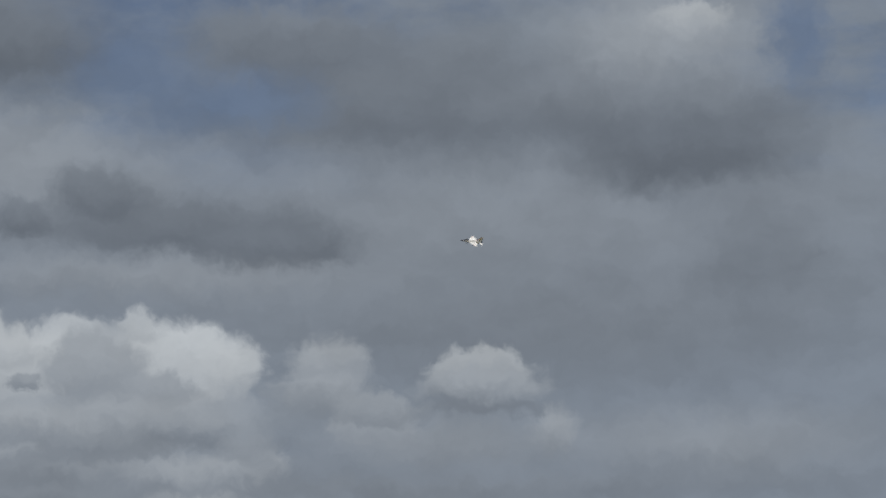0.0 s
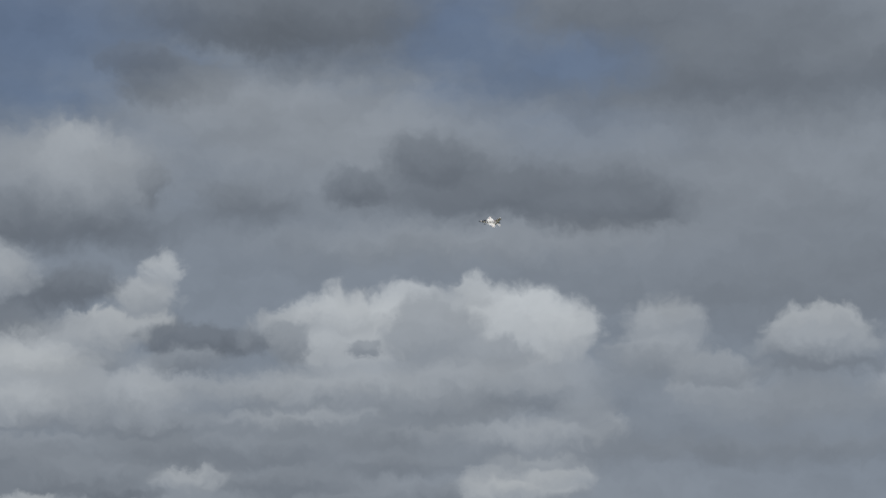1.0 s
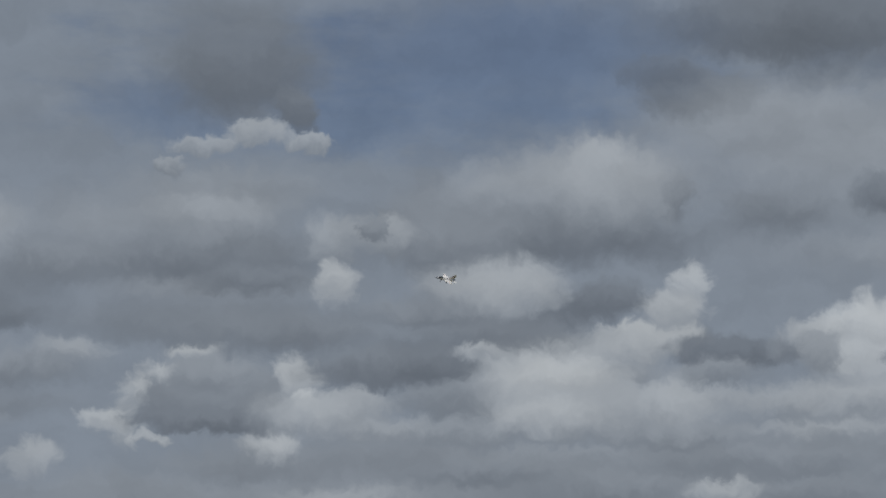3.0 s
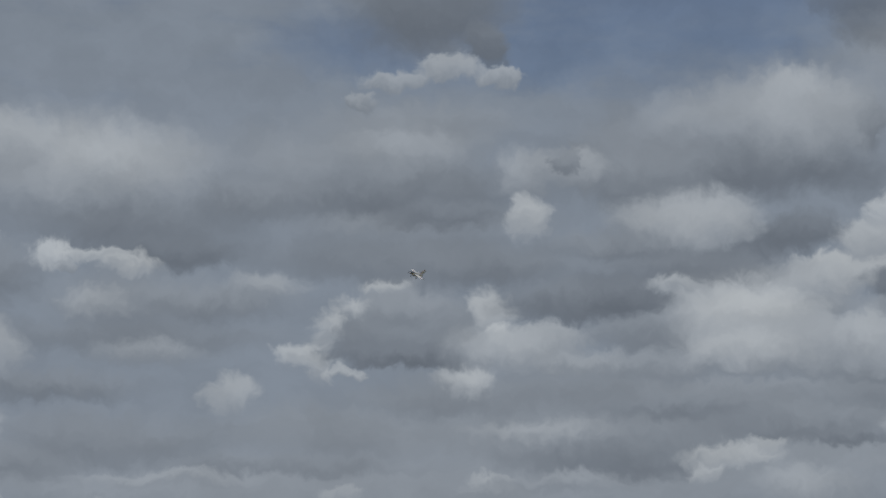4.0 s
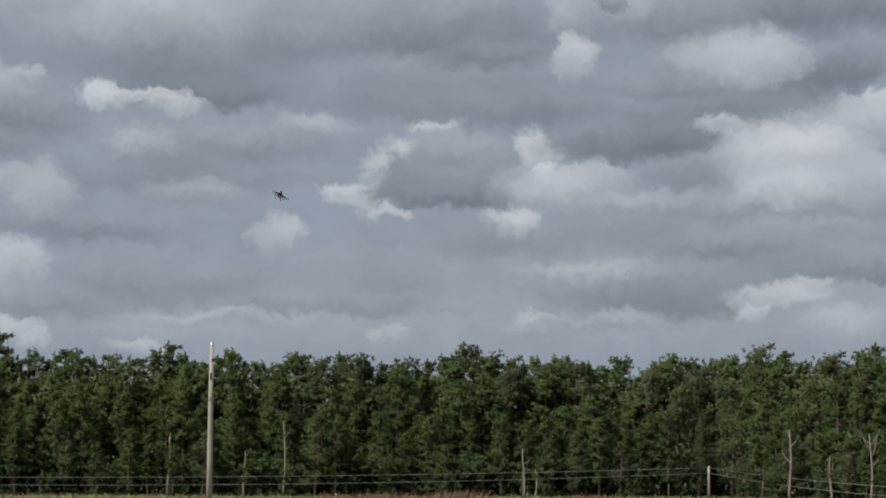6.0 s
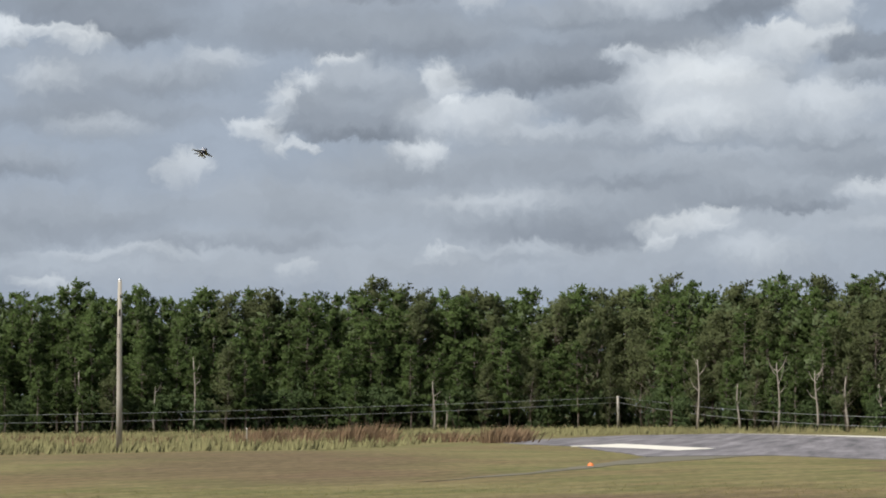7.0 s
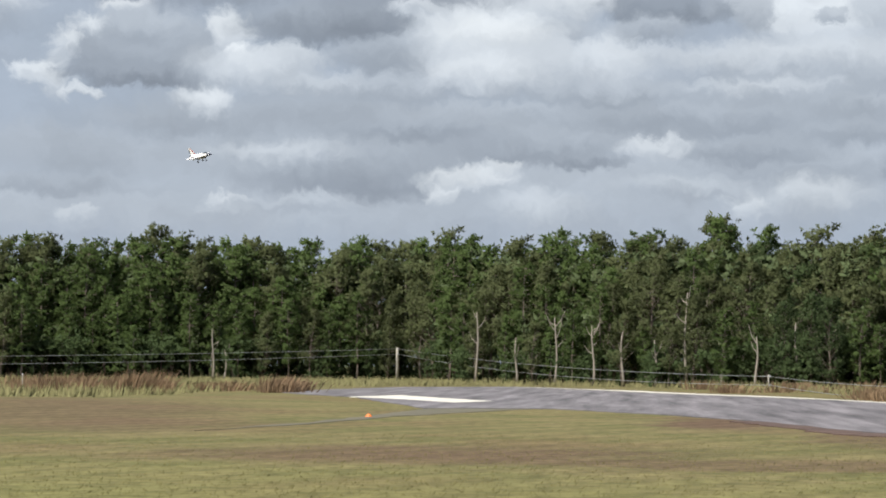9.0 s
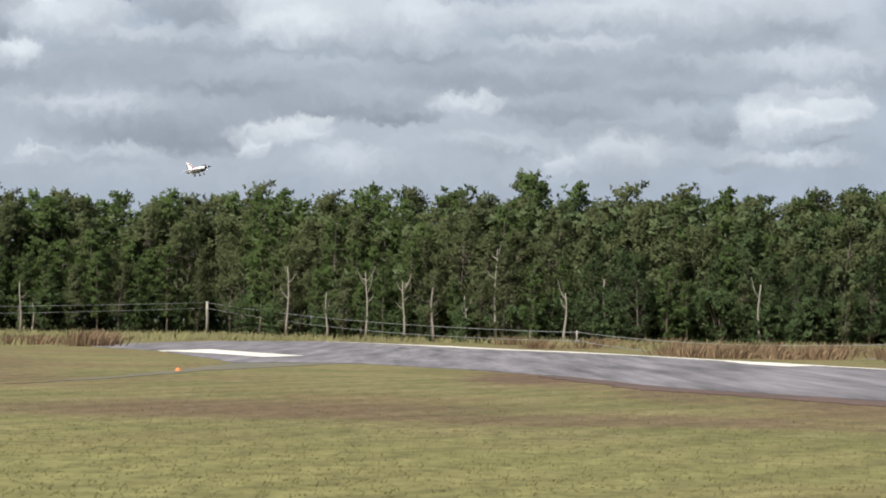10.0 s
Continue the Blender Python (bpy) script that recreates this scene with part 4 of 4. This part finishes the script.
for turn in [t + rng.uniform(-0.4, 0.4) for t in np.arange(-28, 16, 0.42)]:
    a, d, k = radians(turn), wood_edge(turn) + rng.uniform(-1.0, 5), rng.uniform(0.8, 1.5)
    if -3.5 < turn < 3.0:
        k *= 0.75
    i = rng.randrange(3)
    m = pose(d * math.sin(a), d * math.cos(a), -0.1, 0, 0, rng.uniform(-180, 180)) @ Matrix.Scale(k, 4)
    set_down(BUSHES[i], m)


def far_woods():
    """The depth of the wood: uncounted crowns behind the first rows."""
    rng = random.Random(5)
    leaves = []
    for i in range(34000):
        turn = rng.uniform(-34, 24)
        d = wood_edge(turn) + rng.uniform(4 if i % 2 else 9, 40)
        top = 1.7 + d * math.tan(radians(skyline(turn) - 0.12)) * rng.uniform(0.85, 1.0)
        a = radians(turn)
        c = Vector((d * math.sin(a), d * math.cos(a), rng.uniform(0.2, 6.5) if i % 2 else rng.uniform(0.35, 0.96) * top))
        leaf_fan(leaves, c, 0.6, rng, 8, 0.2, (rng.gauss(0, 0.5), -1, 0.5))
    return leaf_mesh("deep_woods", leaves, WOOD_LEAF)


tagged(far_woods(), "dark depth of the wood behind its first trees", "woods", kind="stuff")


def snag(turn, dist, tall, fork, seed):
    """A bare dead trunk with broken limbs."""
    rng = random.Random(seed)
    a = radians(turn)
    x, y = dist * math.sin(a), dist * math.cos(a)
    pts = [Vector((0.12 * math.sin(i + seed), 0, tall * i / 5)) for i in range(6)]
    root = tagged(new("dead_tree"), "bare grey dead trunk with broken limbs at the wood's edge", "dead tree", "dead trees at the wood's edge")
    root.matrix_basis = pose(x, y, -0.1)
    t = mesh_ob("trunk", *[list(map(tuple, q)) if i == 0 else q for i, q in enumerate(tube(pts, [0.14, 0.12, 0.10, 0.085, 0.065, 0.03], 8))], DEAD_WOOD, True)
    t.parent = root
    for _ in range(fork):
        h = tall * rng.uniform(0.5, 0.95)
        s = rng.choice((-1, 1))
        tip = (s * rng.uniform(0.25, 0.9), rng.uniform(-0.3, 0.3), h + rng.uniform(0.3, 1.9))
        lv, lf = tube([(0.05, 0, h), (tip[0] * 0.6, tip[1], h + (tip[2] - h) * 0.4), tip], [0.05, 0.035, 0.015], 6)
        b = mesh_ob("limb", [tuple(q) for q in lv], lf, DEAD_WOOD)
        b.parent = root


for i, (turn, tall, fork) in enumerate(((-3.75, 7.2, 3), (-1.85, 6.5, 5), (-0.95, 5.6, 6), (-0.25, 5.0, 1), (1.28, 8.2, 4), (2.15, 5.2, 1), (2.95, 4.4, 2), (-15.85, 9.0, 2), (-10.1, 6.0, 2), (-2.8, 4.6, 2), (7.6, 5.0, 1), (-16.8, 5.6, 1), (-18.6, 7.4, 1), (-9.8, 3.6, 1), (0.55, 4.2, 2), (3.9, 5.5, 1))):
    snag(turn, wood_edge(turn) - 1.5, tall, fork, 300 + i)

# ---- poles and wires ----


def tall_pole():
    x, y = -37.6, 118.3
    root = tagged(new("utility_pole"), "tall weathered grey wooden pole with dark burnt marks", "utility pole")
    root.matrix_basis = pose(x, y, lie(x, y) - 0.15)
    shaft = part("shaft", tube_bm([(0, 0, 0), (0.01, 0, 3), (0.02, 0, 6), (0.05, 0, 9.05)], [0.165, 0.15, 0.13, 0.10], 14), POLE_WOOD, root)
    shade_smooth(shaft)
    for z, h, a in ((7.35, 0.35, 20), (6.15, 0.22, -10), (8.2, 0.18, 60)):
        bm = bmesh.new()
        bmesh.ops.create_cube(bm, size=1, matrix=pose(0.03 + 0.09 * math.sin(radians(a)), -0.10 * math.cos(radians(a)), z, 0, 0, a) @ Matrix.Diagonal((0.11, 0.05, h, 1)))
        bmesh.ops.bevel(bm, geom=bm.edges[:], offset=0.012, segments=1)
        part("burn_mark", bm, POLE_DARK, root, "blackened patch on the pole")
    part("cap", tube_bm([(0.05, 0, 9.0), (0.05, 0, 9.14)], [0.112, 0.06], 12), STEEL, root, "dull metal cap")


tall_pole()
SHORT = (-26.4, 266.0)


def short_pole(x, y, tall, girth=1.0):
    root = tagged(new("fence_pole"), "short grey wooden pole carrying wires at the wood's edge", "pole", "poles carrying the wires")
    root.matrix_basis = pose(x, y, -0.1)
    shade_smooth(part("shaft", tube_bm([(0, 0, 0), (0, 0, tall / 2), (0, 0, tall)], [0.17 * girth, 0.16 * girth, 0.15 * girth], 10), POLE_WOOD, root))
    for z in (tall - 0.15, tall - 0.75):
        part("insulator", tube_bm([(0.1, -0.16, z), (0.1, -0.26, z), (0.1, -0.33, z)], [0.05, 0.09, 0.05], 8), STEEL, root, "pale insulator")


POLES = [(-112.0, 205.0, 2.6), (SHORT[0], SHORT[1], 3.9), (9.5, 168.0, 1.35), (26.0, 115.0, 1.35)]
for p in POLES:
    short_pole(*p, 1.0 if p[2] > 2 else 0.35)


def wire(a, b, sag):
    pts = [(a[0] + (b[0] - a[0]) * i / 24, a[1] + (b[1] - a[1]) * i / 24, a[2] + (b[2] - a[2]) * i / 24 - sag * 4 * (i / 24) * (1 - i / 24)) for i in range(25)]
    ob = mesh_ob("wire", *[list(map(tuple, q)) if i == 0 else q for i, q in enumerate(tube(pts, [0.022] * 25, 5))], WIRE, True)
    return tagged(ob, "thin grey wire strung between poles", "wire", "wires between poles")


for drop, sag in ((0.15, 0.55), (0.75, 0.75)):
    for (x0, y0, h0), (x1, y1, h1) in zip(POLES, POLES[1:]):
        wire((x0 + 0.1, y0 - 0.3, h0 - 0.1 - drop), (x1 + 0.1, y1 - 0.3, h1 - 0.1 - drop), sag)


def marker():
    x, y = -8.7, 78.2
    root = tagged(new("edge_marker"), "small orange marker on the grass beside the runway", "marker")
    root.matrix_basis = pose(x, y, lie(x, y))
    part("cone", tube_bm([(0, 0, 0.02), (0, 0, 0.08), (0, 0, 0.11)], [0.11, 0.07, 0.03], 12), ORANGE, root)
    part("base", tube_bm([(0, 0, 0), (0, 0, 0.025)], [0.14, 0.13], 12), ORANGE, root)


marker()


def stake(x, y):
    root = tagged(new("marker_stake"), "thin pale wooden stake standing in the tall grass", "stake")
    root.matrix_basis = pose(x, y, -0.05)
    part("post", tube_bm([(0, 0, 0), (0, 0, 0.7), (0, 0, 1.15)], [0.05, 0.045, 0.04], 6), POLE_WOOD, root)
    part("tip", tube_bm([(0, 0, 1.15), (0, 0, 1.2)], [0.045, 0.02], 6), WHITE_PAINT, root)


stake(-36.2, 139.0)

# ---- the jet ----


def loft(sections, sides=20, power=2.3):
    """Skin over sections (x, z, half width, half height) along the length."""
    bm = bmesh.new()
    rings = []
    for x, z, w, h in sections:
        ring = []
        for k in range(sides):
            a = 2 * math.pi * k / sides
            c, s = math.cos(a), math.sin(a)
            ring.append(bm.verts.new((x * K, w * K * math.copysign(abs(c) ** (2 / power), c), (z + h * math.copysign(abs(s) ** (2 / power), s)) * K)))
        rings.append(ring)
    for a, b in zip(rings, rings[1:]):
        for k in range(sides):
            bm.faces.new((a[k], a[(k + 1) % sides], b[(k + 1) % sides], b[k]))
    bm.faces.new(rings[0])
    bm.faces.new(rings[-1][::-1])
    return bm


def foil(root, tip, thick, upright=False, side=1):
    """A wing panel; root and tip: leading x, trailing x, span place, height."""
    bm = bmesh.new()
    rings = []
    for (x0, x1, s, z), t in ((root, thick), (tip, thick * 0.45)):
        ring = []
        for q, k in ((0, 0), (0.12, 0.75), (0.4, 1), (0.75, 0.6), (1, 0.05), (0.75, -0.5), (0.4, -0.8), (0.12, -0.6)):
            x = x0 + (x1 - x0) * q
            ring.append(bm.verts.new((x * K, t * k * K, s * K) if upright else (x * K, side * s * K, (z + t * k) * K)))
        rings.append(ring)
    for k in range(8):
        bm.faces.new((rings[0][k], rings[0][(k + 1) % 8], rings[1][(k + 1) % 8], rings[1][k]))
    bm.faces.new(rings[0])
    bm.faces.new(rings[1][::-1])
    return bm


K = 0.155


def model_jet():
    jet = tagged(new("model_jet"), "white radio-controlled fighter jet with navy nose, red fin and wheels down", "model jet")
    shade_smooth(part("fuselage", loft([(5.0, 0.12, 0.58, 0.52), (4.2, 0.15, 0.72, 0.62), (3.0, 0.1, 0.86, 0.74), (1.5, 0.0, 1.05, 0.86), (0, 0, 1.15, 0.88), (-2.5, 0, 1.12, 0.85), (-4.8, 0.05, 0.98, 0.8), (-6.3, 0.05, 0.72, 0.68)]), WHITE_PAINT, jet))
    shade_smooth(part("radome", loft([(7.5, 0.0, 0.03, 0.03), (7.1, 0.02, 0.16, 0.15), (6.4, 0.05, 0.33, 0.31), (5.75, 0.09, 0.46, 0.42)]), NAVY, jet, "dark navy nose cone"))
    shade_smooth(part("nose_band", loft([(5.75, 0.09, 0.465, 0.425), (5.35, 0.105, 0.525, 0.475)]), WHITE_PAINT, jet, "white ring round the nose"))
    shade_smooth(part("nose_panel", loft([(5.35, 0.105, 0.52, 0.47), (5.0, 0.12, 0.585, 0.525), (4.3, 0.15, 0.715, 0.62)]), NAVY, jet, "navy panel before the cockpit"))
    shade_smooth(part("canopy", loft([(4.6, 0.62, 0.10, 0.1), (4.1, 0.72, 0.36, 0.34), (3.3, 0.80, 0.46, 0.52), (2.4, 0.78, 0.44, 0.46), (1.4, 0.72, 0.30, 0.24), (0.9, 0.7, 0.12, 0.1)], 14), CANOPY, jet, "smoked clear canopy"))
    shade_smooth(part("spine", loft([(1.5, 0.72, 0.28, 0.2), (0.5, 0.75, 0.42, 0.28), (-2.5, 0.72, 0.4, 0.3), (-5.5, 0.5, 0.25, 0.25)], 12), WHITE_PAINT, jet))
    # intake and belly: navy scheme, spread wider to darken the underside like shade
    shade_smooth(part("intake", loft([(2.7, -0.72, 0.52, 0.36), (2.2, -0.75, 0.62, 0.45), (0.5, -0.6, 0.75, 0.5), (-2.5, -0.45, 0.7, 0.48), (-4.5, -0.25, 0.5, 0.4)], 16), NAVY, jet, "navy belly and intake, with underside shade put into the colour"))
    shade_smooth(part("belly", loft([(4.3, -0.10, 0.60, 0.42), (3.0, -0.16, 0.80, 0.52), (1.0, -0.22, 1.02, 0.70), (-2.5, -0.22, 1.02, 0.70), (-4.8, -0.14, 0.90, 0.66), (-6.25, -0.05, 0.66, 0.60)]), NAVY, jet, "navy belly, paint and underside shade in one colour"))
    # no hollow here: a thin disc with the intake's inner shade as its colour
    part("intake_mouth", loft([(2.73, -0.72, 0.44, 0.28), (2.71, -0.72, 0.44, 0.28)], 16), INTAKE_SHADE, jet, "flat black disc standing for the shade inside the air intake")
    shade_smooth(part("nozzle", loft([(-6.3, 0.05, 0.70, 0.68), (-6.9, 0.05, 0.62, 0.62), (-7.4, 0.05, 0.48, 0.48)], 18, 2.0), DARK_METAL, jet, "burnt metal exhaust nozzle"))
    for side in (1, -1):
        wing = part("wing", foil((2.0, -3.0, 0.85, 0.0), (-1.7, -2.85, 4.75, 0.0), 0.17, side=side), WHITE_PAINT, jet)
        # wing and strake undersides all navy: shade from below is in the colour
        part("wing_underside", foil((1.85, -2.9, 0.95, -0.11), (-1.75, -2.82, 4.7, -0.04), 0.075, side=side), NAVY, wing, "navy panel under the wing, paint and underside shade in one colour")
        part("strake_underside", foil((4.0, 1.4, 0.6, -0.02), (2.1, 1.05, 1.42, -0.03), 0.05, side=side), NAVY, jet)
        part("flap", foil((-3.0, -3.75, 1.2, -0.16), (-2.95, -3.5, 3.3, -0.12), 0.05, side=side), WHITE_PAINT, wing)
        part("wing_stripe", foil((-1.0, -1.35, 3.2, 0.125), (-1.75, -2.05, 4.2, 0.09), 0.012, side=side), RED_PAINT, wing, "red stripe across the wing")
        part("strake", foil((4.2, 1.4, 0.55, 0.05), (2.1, 1.0, 1.45, 0.02), 0.08, side=side), WHITE_PAINT, jet)
        part("tailplane", foil((-4.7, -7.0, 0.8, 0.0), (-6.4, -7.5, 2.95, -0.25), 0.1, side=side), WHITE_PAINT, jet)
        # navy here also stands for the shade under the tailplane
        part("tailplane_underside", foil((-4.8, -6.95, 0.85, -0.07), (-6.4, -7.45, 2.9, -0.29), 0.05, side=side), NAVY, jet, "navy underside of the tailplane, with shade put into the colour")
        part("ventral_fin", tube_bm([((-4.3) * K, side * 0.55 * K, -0.6 * K), (-5.0 * K, side * 0.75 * K, -1.25 * K)], [0.06, 0.05], 4), WHITE_PAINT, jet)
        rail = part("wingtip_missile", tube_bm([(-0.5 * K, side * 4.85 * K, 0), (-0.8 * K, side * 4.85 * K, 0), (-3.2 * K, side * 4.85 * K, 0), (-3.4 * K, side * 4.85 * K, 0)], [0.004, 0.016, 0.016, 0.01], 8), WHITE_PAINT, jet)
        leg = part("main_gear", tube_bm([(-1.3 * K, side * 0.8 * K, -0.8 * K), (-1.5 * K, side * 1.15 * K, -2.05 * K)], [0.02, 0.014], 8), STEEL, jet)
        w = Vector((-1.5 * K, side * 1.25 * K, -2.1 * K))
        part("wheel", tube_bm([w - Vector((0, 0.03, 0)), w - Vector((0, 0.02, 0)), w + Vector((0, 0.02, 0)), w + Vector((0, 0.03, 0))], [0.05, 0.062, 0.062, 0.05], 14), RUBBER, leg)
        part("gear_door", foil((-0.5, -2.2, 0.55, -0.95), (-0.5, -2.2, 1.0, -1.5), 0.03, side=side), WHITE_PAINT, jet)
    fin = part("fin", foil((-2.9, -6.9, 0.7, 0), (-5.9, -7.35, 3.75, 0), 0.12, True), WHITE_PAINT, jet)
    part("fin_band", foil((-3.15, -4.25, 0.9, 0), (-5.95, -6.5, 3.7, 0), 0.13, True), RED_PAINT, fin, "red leading band of the fin")
    part("rudder", foil((-6.55, -7.05, 1.2, 0), (-7.0, -7.45, 3.2, 0), 0.07, True), NAVY, fin, "navy rudder")
    nose_leg = part("nose_gear", tube_bm([(2.4 * K, 0, -1.1 * K), (2.5 * K, 0, -2.1 * K)], [0.016, 0.012], 8), STEEL, jet)
    w = Vector((2.5 * K, 0, -2.15 * K))
    part("wheel", tube_bm([w - Vector((0, 0.025, 0)), w - Vector((0, 0.015, 0)), w + Vector((0, 0.015, 0)), w + Vector((0, 0.025, 0))], [0.04, 0.05, 0.05, 0.04], 14), RUBBER, nose_leg)
    return jet


jet = model_jet()


def motions():
    """The jet flies a long descending left turn towards the runway: seconds, place, heading, nose up, bank to its left."""
    rows = [
        (0, 61.87, 221.56, 49.75, 184, 0, 54),
        (0.5, 46.76, 226.47, 48.83, 189, 0, 54),
        (1, 31.55, 229.16, 48.43, 195, 0, 53),
        (1.5, 16.76, 230.76, 48.23, 200, 0, 52),
        (2, 2.42, 231.45, 47.76, 206, 0, 50),
        (2.5, -11.35, 229.45, 46.20, 213, 0, 48),
        (2.7, -16.71, 227.31, 45.02, 216, 0, 47),
        (3.8, -40.25, 214.36, 37.36, 240, 0, 44),
        (4, -43.30, 210.96, 35.56, 246, 0, 43),
        (4.5, -48.20, 202.14, 32.00, 259, 0, 42),
        (5, -49.11, 186.87, 28.06, 270, 0, 38),
        (5.5, -49.61, 177.70, 25.30, 279, 2, 33),
        (6, -48.72, 169.84, 23.25, 288, 3, 28),
        (6.2, -48.34, 167.91, 22.78, 291, 4, 26),
        (7.3, -43.69, 160.26, 18.95, 304, 5, 16),
        (7.5, -42.43, 158.67, 17.50, 310, 5, 14),
        (8, -38.31, 154.72, 15.67, 314, 5, 6),
        (8.5, -33.10, 150.79, 15.52, 317, 4, -4),
        (9, -27.22, 147.94, 14.93, 317, 1, -20),
        (9.5, -20.89, 144.10, 12.46, 314, 2, -36),
        (10, -14.48, 139.97, 10.60, 313, 7, -5),
    ]
    walk(jet, [(t, pose(x, y, z, -bank, -nose, head)) for t, x, y, z, head, nose, bank in rows])


motions()
